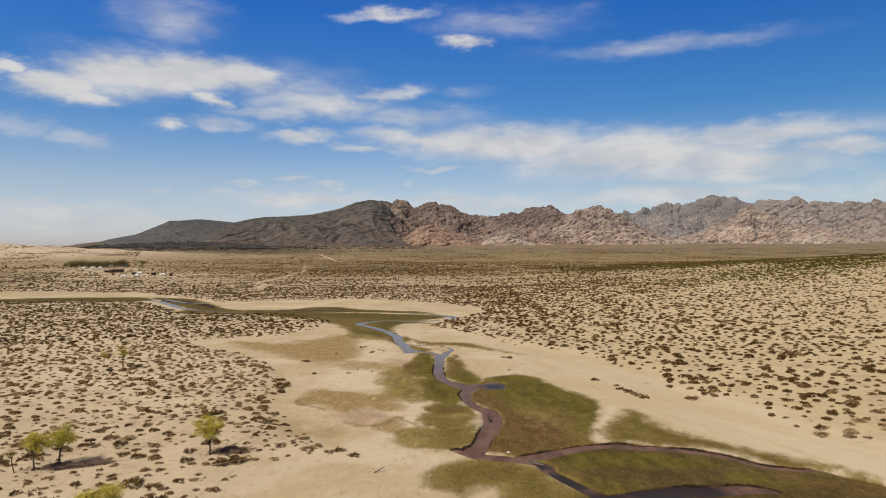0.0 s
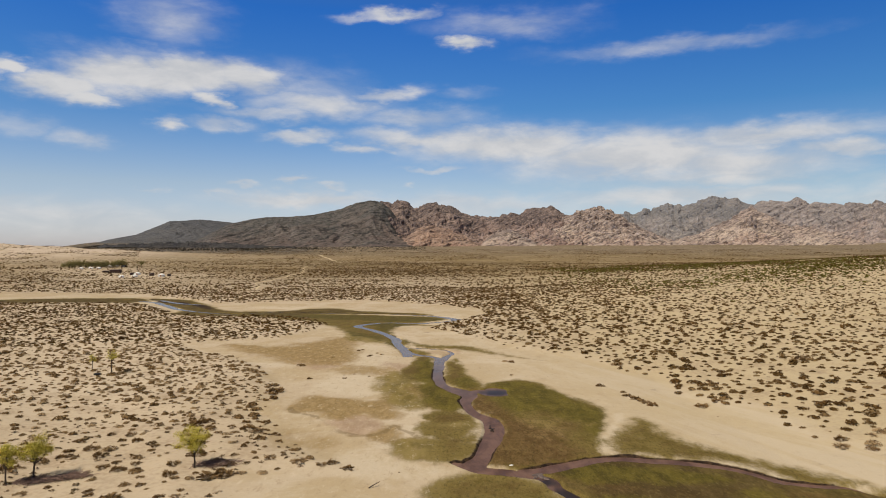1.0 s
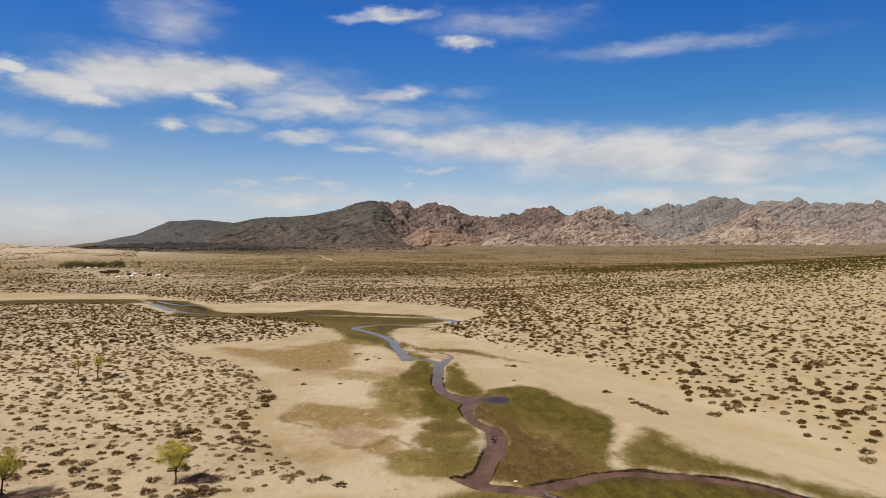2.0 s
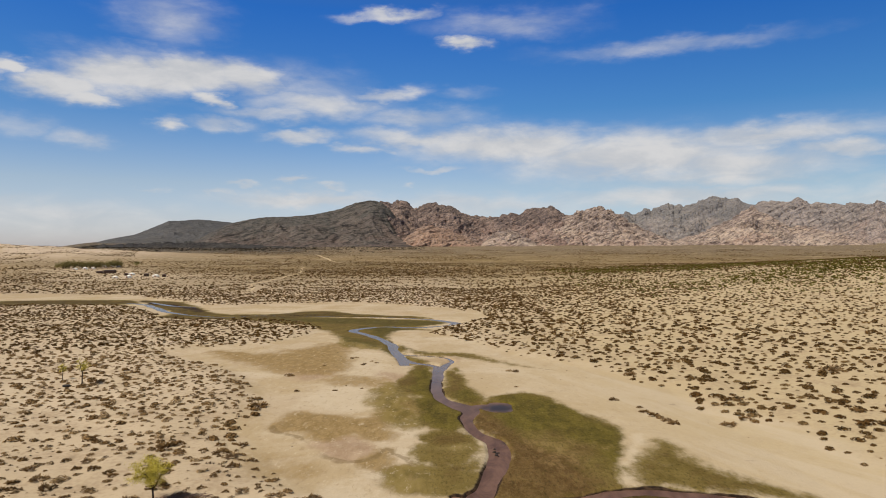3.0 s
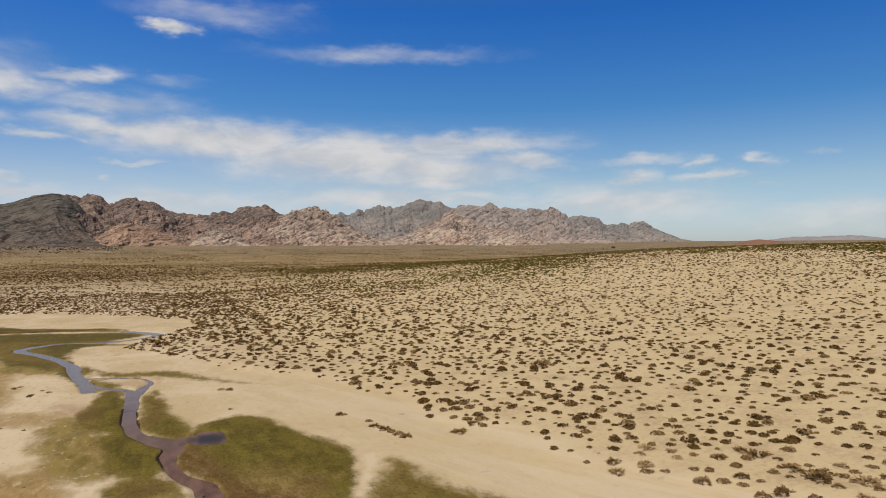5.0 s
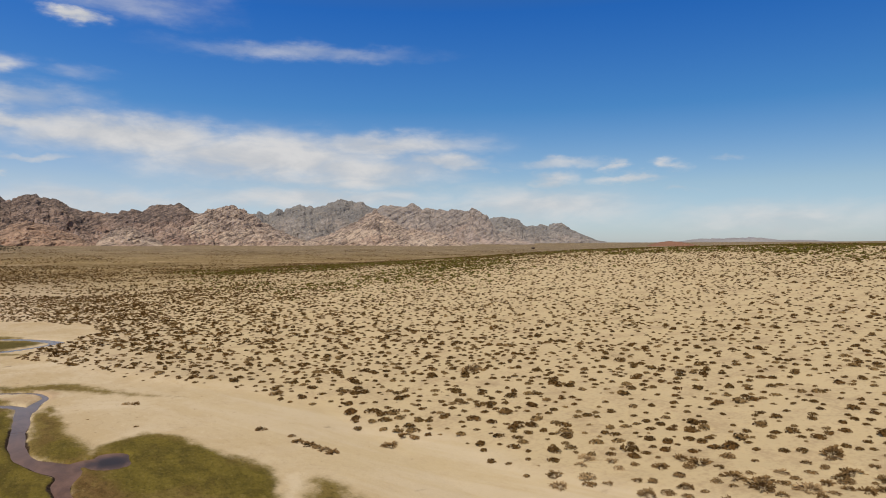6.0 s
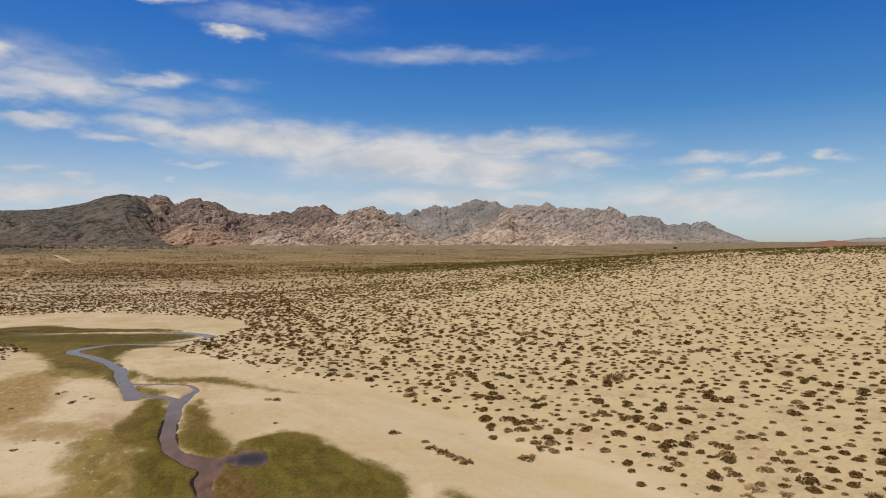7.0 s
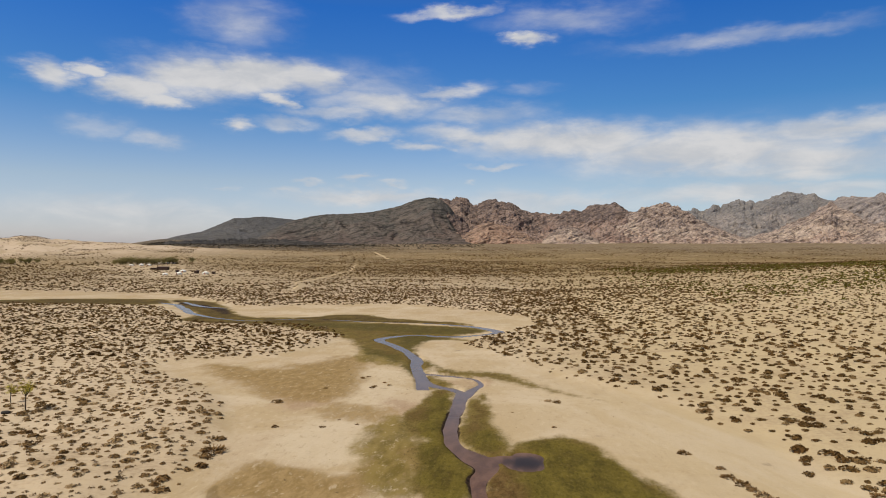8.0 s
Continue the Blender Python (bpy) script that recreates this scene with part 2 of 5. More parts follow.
# meadows: outlines in metres
LOBE = [(7.7, 122.9), (10.4, 125.5), (13.1, 126.7), (16.3, 124.7), (18.8, 118.8), (21.0, 111.4), (22.7, 105.7), (23.6, 101.3), (23.0, 97.3), (21.5, 93.0),
        (20.0, 88.6), (19.0, 83.6), (18.4, 79.6), (14.8, 77.8), (12.1, 76.6), (9.6, 75.6), (9.3, 75.6), (7.4, 76.2), (4.6, 78.4), (5.0, 82.6), (6.4, 88.6), (7.2, 92.0),
        (7.2, 95.4), (6.6, 98.3), (5.0, 101.8), (3.8, 106.5), (3.8, 110.6), (4.6, 115.0)]
WEST_BANK = [(-6.5, 150.6), (-2.0, 152.3), (-1.0, 131.9), (0.0, 121.5), (2.0, 118.4), (3.4, 111.9), (3.2, 106.8), (2.9, 103.2), (4.0, 100.5), (4.4, 97.4), (1.2, 94.8),
             (-2.0, 96.1), (-3.1, 99.4), (-1.1, 103.7), (-3.0, 106.0), (-4.9, 114.6), (-6.7, 118.5), (-3.9, 121.5), (-7.2, 127.1), (-8.2, 135.8)]
EAST_BANK = [(-0.3, 131.9), (0.6, 145), (3.0, 150.5), (4.6, 140), (4.8, 133.9), (6.7, 125.2), (6.8, 117.6), (2.4, 116.6), (-0.4, 122.3)]
LOWER_MEADOW = [(9.4, 76.6), (17.2, 80.6), (23.7, 81.0), (31.0, 77.6), (35.8, 73.2), (40.1, 71.2), (43.6, 68.0), (46, 52), (50, 20), (22, -40), (8, 20),
                (6, 50), (12.2, 66.0), (10.6, 71.0), (9.6, 74.6)]
STRIP = [(19.8, 85.6), (21.1, 89.3), (23.8, 94.2), (26.9, 98.8), (28.4, 97.2), (28.2, 90.7), (29.6, 87.4), (31.5, 84.4), (33.7, 81.1), (36.1, 78.0), (38.5, 75.6),
         (40.4, 73.8), (42.0, 71.7), (39.3, 70.9), (35.2, 71.9), (33.2, 76.5), (31.2, 78.5), (28.4, 79.5), (24.3, 80.6), (20.6, 81.6)]
TAIL = [(-7.7, 176.0), (-2.0, 170.1), (5.2, 171.3), (11.1, 161.4), (17.4, 152.2), (22.0, 146.5), (9.6, 156.5), (2.1, 163.4), (-6.0, 165.2)]
FAR_MEADOW = [(-73.8, 246), (-61.8, 257), (-31.1, 252), (-4.4, 244), (1.8, 233), (-7.7, 220.0), (2.9, 212.5), (-12.7, 210.6), (-13.2, 191.9), (-6.8, 177.6),
              (-8.3, 170.9), (-7.8, 157.1), (-12.3, 167.5), (-17.6, 179.8), (-26.8, 194.6),
              (-38.1, 218.8), (-54.7, 232.2)]
MEADOWS = [(LOBE, 1.0), (WEST_BANK, 1.0), (EAST_BANK, 0.95), (LOWER_MEADOW, 0.95), (STRIP, 0.84), (FAR_MEADOW, 0.82), (TAIL, 0.78),
           ([(-3.5, 93.3), (0.4, 94.9), (4.2, 91.7), (4.5, 84.7), (1.0, 78.7), (-1.7, 82.2)], 0.75),
           ([(-0.9, 70.7), (4.1, 75.1), (9.9, 72.5), (12.3, 65.6), (13.3, 62.8), (12, 50), (4, 52), (6.3, 66.1), (0.8, 63.4)], 0.8),
           ([(-8.6, 165.3), (-4.1, 161.5), (-2.8, 155.2), (-6.7, 151.8)], 0.85),
           ([(-230, 313), (-197.2, 332.2), (-159.9, 337.8), (-144.0, 333.2), (-134.1, 313.9), (-154.1, 305.5), (-180.2, 307.7), (-230, 288)], 0.9),
           ([(-144.0, 333.2), (-123.5, 328.5), (-100.7, 298.2), (-84.0, 268.8), (-65.2, 265.2), (-52.3, 276.6), (-42.4, 277.9), (-30.3, 265.6), (-10, 258), (-4, 249),
             (-17.7, 251), (-38.3, 253), (-60.3, 246), (-71.9, 241.5), (-99.4, 249.6), (-102.0, 269.2), (-117.9, 293.3)], 0.9)]
BOGS = (3, -1, -2)

# patches of the valley floor by kind: outline, weight, softness of the rim in metres
GRASS_PATCHES = [
    ([(8.2, 120.9), (10.3, 124.0), (14, 124.5), (17.8, 117.9), (22.5, 105.0), (23.2, 99.3), (21.1, 91.8), (18.7, 84.6), (18.3, 91.8), (15.2, 101.3), (10.2, 102.8), (7.9, 109.8)], 1.0, 3.0),
    ([(-5.2, 142.8), (-2.0, 149.0), (-1.0, 129.4), (0.4, 120.5), (3.2, 111.0), (2.7, 103.2), (-0.4, 104.5), (-2.7, 109.3), (-4.3, 120.5)], 1.0, 2.5),
    ([(2.4, 126), (4.4, 129), (6.3, 125), (5.7, 120), (2.8, 119.4)], 0.9, 2.0),
    ([(12.5, 76.6), (15.8, 78.0), (21.2, 77.5), (26.4, 75.2), (29.7, 72.5), (25.1, 71.7), (19.6, 72.1), (14.1, 72.6)], 0.95, 2.4), ([(13.5, 68), (18, 69), (20, 66), (16, 64)], 0.7, 2.0), ([(28, 69.5), (34, 69), (36, 66), (29, 66.5)], 0.7, 2.0),
]
FAR_GRASS_PATCHES = [
    ([(-24.5, 224), (-13, 221.3), (-8.9, 210), (-14.3, 196.5), (-9, 176), (-4, 170), (-11.3, 183), (-19.1, 202.5)], 0.8, 3.0),
    ([(-28, 231), (-60, 246), (-40, 250), (-10, 242), (0, 234), (-6, 227)], 0.75, 4.0),
    ([(-30.0, 200), (-23.8, 193.7), (-17.7, 188.3), (-11.9, 173.7), (-11.1, 166.4), (-16.4, 175.1), (-24.9, 182.2)], 0.8, 3.0),
]
RUST_PATCHES = [
    ([(4.6, 113.2), (7.2, 109.8), (9.8, 98.6), (12.9, 93.0), (15.0, 87.5), (15.1, 81.8), (11.6, 77.8), (8.0, 76.4), (4.6, 79.5), (7.0, 91.8), (7.0, 97.9), (3.6, 105.0)], 0.85, 2.5),
    ([(14.5, 71), (20, 72.2), (27, 71), (33, 69), (40, 66), (42, 60), (30, 58), (18, 62)], 0.85, 3.0),
    ([(-1.6, 133.5), (0.1, 127), (2.6, 117), (1.6, 116.4), (-1.2, 124)], 0.75, 0.8),
]
STRAW_PATCHES = [
    ([(9.7, 97.9), (13.8, 96.9), (20.0, 96.9), (19.9, 94.8), (16.8, 93.6), (16.6, 89.6), (13.6, 87.5), (10.8, 86.5), (10.0, 91.8)], 0.45, 2.0),
    ([(-52.6, 171.6), (-39.4, 167.3), (-32.1, 176.0), (-25.4, 185.7), (-21.6, 167.3), (-19.7, 145.8), (-23.0, 141.4), (-30.0, 145.9), (-43.1, 159.5)], 0.9, 5.0),
]
STRAW_EAST = [
    ([(-22.4, 104.5), (-20.5, 111.0), (-14.5, 109.3), (-9.8, 107.6), (-7.1, 118.5), (-4.9, 120.5), (-3.4, 112.8), (-6.1, 109.3), (-7.5, 103.0), (-5.8, 100.1), (-7.5, 98.1),
      (-10.6, 101.5), (-13.9, 98.1), (-16.8, 101.2), (-19.6, 101.2), (-21.1, 101.8)], 1.0, 2.5),
    ([(-8.2, 91.8), (-5.9, 94.6), (-5.3, 90.1), (-3.0, 86.9), (-6.5, 85.9), (-9.1, 88.3)], 0.8, 1.6),
    ([(-19, 141), (-10.5, 137), (-8, 128), (-12, 129), (-19, 134)], 0.6, 3.0), ([(-22, 92), (-15, 90), (-13, 84), (-19, 84)], 0.35, 3.0),
]
MOSS_PATCHES = [
    ([(-2.0, 95.5), (3.3, 97.4), (4.8, 94.2), (3.7, 91.3), (1.2, 89.6), (-1.3, 90.7)], 1.0, 1.6),
    ([(-5.8, 85.4), (-3.0, 87.8), (1.1, 84.9), (4.1, 85.9), (4.6, 82.0), (1.0, 78.2), (-1.6, 78.6), (-4.4, 81.2)], 1.0, 2.2),
    ([(-0.9, 70.7), (4.1, 74.6), (9.3, 72.2), (12.0, 65.6), (12.6, 62.8), (11, 50), (4, 52), (5, 66), (-1, 66)], 0.85, 1.8),
    ([(-11, 126), (-8, 134), (-4.6, 125), (-2, 108), (-4, 103), (-8, 108)], 0.85, 3.0),
    ([(-28.0, 196.6), (-23.8, 193.7), (-17.7, 188.3), (-11.9, 173.7), (-11.1, 166.4), (-16.4, 175.1), (-24.9, 182.2)], 0.8, 3.0),
]
MAUVE_PATCHES = [
    ([(-32.8, 154.1), (-23.0, 150.7), (-20.3, 139.9), (-24.4, 135.8), (-29.8, 142.8)], 0.8, 4.0),
    ([(-15.8, 97.4), (-13.4, 99.4), (-9.6, 98.7), (-7.9, 94.8), (-8.4, 90.1), (-11.0, 89.0), (-13.1, 91.3), (-14.9, 94.2)], 0.9, 1.5),
    ([(-10.9, 145.8), (-5.7, 142.8), (-4.4, 134.4), (-7.6, 133.1), (-10.7, 137.1)], 0.75, 3.0), ([(-8, 160), (-2, 160), (2, 166), (4, 159), (0, 154)], 0.6, 2.0),
]
PALE_PATCHES = [
    ([(-6.6, 110.1), (-3.1, 107.6), (-2.4, 102.2), (-4.8, 98.1), (-6.4, 101.5)], 0.9, 1.8),
    ([(-5.5, 93.4), (-3.9, 94.2), (-1.3, 91.3), (1.2, 88.5), (3.6, 90.1), (5.3, 95.6), (5.4, 91.3), (4.1, 86.9), (1.1, 85.9), (-3.1, 89.0), (-5.0, 90.7)], 0.9, 1.2),
    ([(-20.0, 131.9), (-9.8, 131.9), (-7.2, 120.5), (-11.7, 111.9), (-19.6, 116.5)], 0.7, 4.0), ([(-22.7, 167.3), (-13.6, 171.5), (-10.2, 142.8), (-19.0, 141.3)], 0.7, 4.0),
]
PALE_EAST = [
    ([(-8.8, 83.0), (-4.3, 79.5), (1.0, 76.2), (0.5, 73.6), (-8.9, 73.6), (-11.8, 79.5)], 0.6, 3.0),
    ([(21.4, 93.0), (24.6, 100.6), (26.3, 101.3), (24.2, 95.4), (21.0, 88.6), (19.2, 82.7), (18.6, 83.6), (20.0, 88.6)], 0.6, 1.0),
    ([(31.2, 79.5), (32.4, 78.8), (33.7, 76.1), (35.5, 72.7), (33.9, 72.4), (32.5, 75.6)], 0.85, 0.8),
]
PATCHES = {"grass": GRASS_PATCHES, "far_grass": FAR_GRASS_PATCHES, "rust": RUST_PATCHES, "straw": STRAW_PATCHES + STRAW_EAST, "moss": MOSS_PATCHES, "mauve": MAUVE_PATCHES, "pale": PALE_PATCHES + PALE_EAST}
# the brown tide line round the dried-out pan
PAN_RIM = [(-22.4, 104.5, 0.3), (-21, 102, 0.5), (-17.3, 98.4, 0.25), (-15.2, 94.2, 0.3), (-13.0, 90.4, 0.45), (-10.3, 88.8, 0.45), (-8.0, 90.1, 0.3), (-5.9, 94.2, 0.2), (-4.9, 91, 0.25), (-2.8, 88.6, 0.2)]

# the bare sand of the valley, where no scrub grows
VALLEY_WEST = [(-20, 20), (-20.1, 49.8), (-20.5, 63.2), (-20.9, 70.8), (-17.7, 74.6), (-10.3, 75.6), (-12.3, 79.9), (-18.5, 87.6), (-21.7, 95.1), (-25.0, 102.1),
               (-25.2, 112.5), (-30.3, 128.1), (-36.9, 141.2), (-45.1, 153.0), (-55.2, 160.1), (-62.8, 170.0), (-56.7, 177.6), (-43.0, 182.0), (-36.3, 194.7),
               (-35.4, 219.2), (-44.4, 238.2), (-63.1, 249.3), (-86.9, 246.0), (-98.3, 254.0), (-109.8, 272.4), (-124.1, 295.1), (-138, 306), (-165, 309), (-195, 309), (-300, 305)]
VALLEY_EAST = [(-310, 372), (-246.9, 378.6), (-168.0, 371.2), (-96.2, 301.3), (-73.4, 310.8), (-38.4, 320.6), (-21.7, 309.4), (-3.5, 295.8), (12.6, 272.1),
               (14.8, 252.2), (1.1, 225.7), (-5.0, 205.7), (7.1, 186.1), (12.3, 172.1), (18.3, 162.0), (27.1, 151.2), (31.5, 142.6), (33.9, 133.6), (38.7, 127.4),
               (36.1, 114.2), (39.3, 106.3), (43.1, 102.7), (43.7, 94.6), (42.8, 88.0), (45.0, 81.4), (47.0, 79.1), (48.9, 75.2), (51.5, 67.8), (60, 40), (60, -40)]
VALLEY = VALLEY_WEST + VALLEY_EAST


MEADOWS = [(flowing(m, True, 3), w) for m, w in MEADOWS]
PATCHES = {kind: [(flowing(m, True, 3), w, soft) for m, w, soft in rows] for kind, rows in PATCHES.items()}
PAN_RIM = flowing(PAN_RIM)


def near_only(x, y, fn, low=(-345, -90), high=(110, 400), away=99.0):
    """fn(x, y) inside a box of the valley, and a constant elsewhere."""
    out = np.full(x.shape, away)
    m = (x > low[0]) & (x < high[0]) & (y > low[1]) & (y < high[1])
    out[m] = fn(x[m], y[m])
    return out


def water_gap(x, y):
    def gap(a, b):
        a, b = a + 0.55 * fbm(a / 5, b / 7, 3, 41), b + 0.8 * fbm(a / 6, b / 6, 3, 42)
        return np.minimum.reduce([line_gap(a, b, s) for s in STREAMS])
    return near_only(x, y, gap)


def valley_gap(x, y):
    return near_only(x, y, lambda a, b: shape_gap(a, b, VALLEY))


def land(x, y, gap=None, bare=None):
    """The height of the ground."""
    x, y = np.asarray(x, float), np.asarray(y, float)
    far = np.hypot(x, y)
    z = np.interp(far, [0, 450, 700, 1000, 1500, 2000, 3000, 5200], [0, 0, 2, 7, 17, 30, 56, 86])
    z = z * (1 - 0.55 * smoothstep(np.degrees(np.arctan2(-x, y)), 26.5, 31) * smoothstep(far, 1250, 2400))
    rise = np.interp(x, [38, 65, 105, 145, 190, 260, 340, 430, 700, 1200], [0, 2, 5.5, 9, 14, 20, 25.8, 27.2, 24, 12])
    fade = np.interp(y, [-2000, -300, 300, 420, 560, 900], [0, 1, 1, 0.9, 0.62, 0])
    z = z + rise * fade
    z = z + 21 * np.exp(-((x + 760) ** 2 + (y - 960) ** 2) / (2 * 230**2)) * (1 + 0.45 * fbm(x / 80, y / 80, 5, 15, 0.65))
    z = z + (4.5 * fbm(x / 70, y / 55, 3, 16, 0.6) + 2.6 * ridged(x / 34, y / 26, 3, 18)) * np.exp(-((x + 760) ** 2 + (y - 960) ** 2) / (2 * 260**2))
    z = z + smoothstep(far, 300, 900) * 1.6 * fbm(x / 140, y / 140, 4, 5)
    if bare is None:
        bare = valley_gap(x, y)
    dry = smoothstep(bare, -1.5, 6.0)
    z = z + dry * (0.45 + 0.35 * fbm(x / 21, y / 21, 3, 11) + 0.5 * fbm(x / 13, y / 16, 3, 75) * smoothstep(x, -15, -30) * smoothstep(np.hypot(x, y), 260, 110) + 0.16 * fbm(x / 4.5, y / 4.5, 3, 21)) + 0.035 * fbm(x / 6, y / 6, 3, 31)
    if gap is None:
        gap = water_gap(x, y)
    bank = 1.05 + 0.011 * np.clip(y - 150, 0, 200)
    return z - 0.6 * np.clip(0.53 - gap / bank, 0, 1)


# ---- materials ----
def material(name, rough=0.9, spec=0.25):
    mat = bpy.data.materials.new(name)
    mat.use_nodes = True
    t = Tree(mat.node_tree)
    shader = mat.node_tree.nodes["Principled BSDF"]
    shader.inputs["Roughness"].default_value = rough
    shader.inputs["Specular IOR Level"].default_value = spec
    return mat, t, shader


def place(t):
    return t.node("ShaderNodeNewGeometry").outputs["Position"]


def bump(t, shader, height, strength, distance):
    t.put(shader, "Normal", t.node("ShaderNodeBump", Height=height, Strength=strength, Distance=distance).outputs[0])


def plain_material(name, colour, rough=0.85, vary=0.25, scale=2.0, spec=0.25, metal=0.0, relief=0.02):
    mat, t, shader = material(name, rough, spec)
    where = t.node("ShaderNodeTexCoord").outputs["Object"]
    n = t.math("ADD", t.math("MULTIPLY", t.noise(where, scale, 6.0), 0.6), t.math("MULTIPLY", t.noise(where, scale * 9, 3.0), 0.4))
    dark = tuple(c * (1 - vary) for c in colour)
    light = tuple(min(1.0, c * (1 + vary)) for c in colour)
    t.put(shader, "Base Color", t.mix(t.smooth(n, 0.3, 0.7), dark, light))
    shader.inputs["Metallic"].default_value = metal
    bump(t, shader, n, 0.4, relief)
    return mat


def ground_material():
    mat, t, shader = material("desert_ground", 0.95, 0.1)
    p = place(t)
    flat = t.scaled(p, 1, 1, 0)

    def attr(name):
        n = t.t.nodes.new("ShaderNodeAttribute")
        n.attribute_name = name
        return n.outputs["Fac"]

    green, wet, scrub, plain = attr("green"), attr("wet"), attr("scrub"), attr("plain")
    big, mid, fine = t.noise(flat, 0.02, 5.0), t.noise(flat, 0.16, 6.0, 0.6), t.noise(flat, 1.6, 5.0, 0.65)
    sand = t.mix(t.smooth(big, 0.35, 0.65), SAND_A, SAND_B)
    sand = t.mix(t.math("MULTIPLY", attr("east"), 0.8), sand, SAND_EAST)
    sand = t.mix(t.math("MULTIPLY", t.smooth(mid, 0.45, 0.75), 0.4), sand, SAND_C)
    sand = t.mix(t.math("MULTIPLY", t.smooth(fine, 0.5, 0.8), 0.25), sand, (0.30, 0.215, 0.13))
    litter = t.math("MULTIPLY", scrub, t.smooth(t.math("ADD", t.math("MULTIPLY", fine, 0.5), t.math("MULTIPLY", mid, 0.5)), 0.46, 0.62))
    sand = t.mix(t.math("MULTIPLY", litter, 0.36), sand, (0.235, 0.155, 0.092))
    # far off the low steppe plants close up to a dun cover
    speck = t.noise(t.scaled(p, 1, 0.45, 0), 0.22, 6.0, 0.7)
    cover = t.math("MULTIPLY", plain, t.smooth(t.math("ADD", t.math("MULTIPLY", speck, 0.7), t.math("MULTIPLY", big, 0.3)), 0.33, 0.52))
    steppe = t.mix(t.smooth(t.noise(t.scaled(p, 0.25, 1, 0), 0.006, 5.0), 0.4, 0.62), STEPPE_A, STEPPE_B)
    steppe = t.mix(t.math("MULTIPLY", attr("remote"), 0.8), steppe, (0.165, 0.122, 0.082))
    steppe = t.mix(t.math("MULTIPLY", attr("basalt"), 0.85), steppe, (0.055, 0.045, 0.035))
    sand = t.mix(cover, sand, steppe)
    # the pale badlands beyond the camp
    dune = t.smooth(t.noise(t.scaled(p, 1, 0.6, 0), 0.035, 6.0, 0.7), 0.36, 0.56)
    sand = t.mix(t.math("MULTIPLY", attr("dune"), t.math("MULTIPLY", dune, 0.85)), sand, (0.53, 0.415, 0.315))
    # salt and silt left by old floods: faint swirls, then the patches
    floor = t.math("SUBTRACT", 1.0, t.math("MAXIMUM", scrub, t.math("MULTIPLY", attr("east"), 0.85)))
    swirl = t.noise(flat, 0.06, 7.0, 0.68, 0.5)
    sand = t.mix(t.math("MULTIPLY", floor, t.smooth(swirl, 0.42, 0.58, 0.0, 0.65)), sand, (0.39, 0.285, 0.155))
    sand = t.mix(t.math("MULTIPLY", floor, t.smooth(t.noise(flat, 0.08, 7.0, 0.7, 0.4), 0.5, 0.68, 0.0, 0.5)), sand, (0.55, 0.455, 0.335))
    # the wash beside the stream, drawn out along its course
    course = t.t.nodes.new("ShaderNodeMapping")
    t.put(course, "Vector", flat)
    course.inputs["Rotation"].default_value = (0.0, 0.0, -0.35)
    wash = t.noise(t.scaled(course.outputs[0], 1.6, 0.22, 0), 0.12, 6.0, 0.62, 0.4)
    open_sand = t.math("MULTIPLY", t.math("SUBTRACT", 1.0, scrub), attr("east"))
    sand = t.mix(t.math("MULTIPLY", open_sand, t.smooth(wash, 0.44, 0.6, 0.0, 0.6)), sand, (0.515, 0.42, 0.312))
    sand = t.mix(t.math("MULTIPLY", open_sand, t.smooth(wash, 0.42, 0.32, 0.0, 0.45)), sand, (0.40, 0.30, 0.185))
    grit = t.noise(t.scaled(p, 1.2, 0.5, 0), 0.75, 7.0, 0.76, 0.2)
    wisp = t.noise(t.scaled(p, 1.3, 0.5, 0), 0.3, 7.0, 0.7, 0.25)
    ragged_by = t.math("MULTIPLY", t.math("SUBTRACT", t.math("ADD", t.math("MULTIPLY", grit, 0.5), t.math("MULTIPLY", wisp, 0.5)), 0.5), 2.6)

    def laid(under, kind, colour, lo=0.05, hi=1.0, most=1.0):
        a = attr(kind)
        cover = t.math("MULTIPLY", t.smooth(t.math("ADD", a, ragged_by), lo, hi, 0.0, most), t.smooth(a, 0.0, 0.25))
        return t.mix(cover, under, colour)

    straw = t.mix(t.smooth(grit, 0.4, 0.62), (0.215, 0.138, 0.05), (0.31, 0.208, 0.092))
    sand = laid(sand, "pale", (0.525, 0.425, 0.305), most=0.9)
    sand = laid(sand, "mauve", t.mix(t.smooth(wisp, 0.4, 0.62), (0.30, 0.195, 0.125), (0.41, 0.29, 0.195)), most=0.85)
    sand = laid(sand, "straw", straw, -0.05, 0.85, 0.92)
    sand = laid(sand, "moss", t.mix(t.smooth(wisp, 0.38, 0.6), (0.13, 0.094, 0.021), (0.22, 0.158, 0.05)), -0.05, 0.85, 0.96)
    sand = t.mix(t.smooth(t.math("ADD", attr("rim"), t.math("MULTIPLY", ragged_by, 0.5)), 0.25, 0.9, 0.0, 0.55), sand, (0.16, 0.105, 0.045))
    # damp turf: dry yellow-brown, with green and rusty stretches
    tuft = t.noise(t.scaled(p, 1.1, 0.55, 0), 0.55, 7.0, 0.72)
    ragged = t.math("ADD", green, t.math("MULTIPLY", t.math("SUBTRACT", t.math("ADD", t.math("MULTIPLY", mid, 0.3), t.math("MULTIPLY", tuft, 0.7)), 0.5), 1.9))
    turf = t.mix(t.smooth(wisp, 0.38, 0.62), TURF_B, TURF_RIM)
    turf = t.mix(t.smooth(t.noise(t.scaled(p, 1.2, 0.7, 0), 0.14, 6.0, 0.7, 0.4), 0.42, 0.58, 0.0, 0.7), turf, TURF_C)
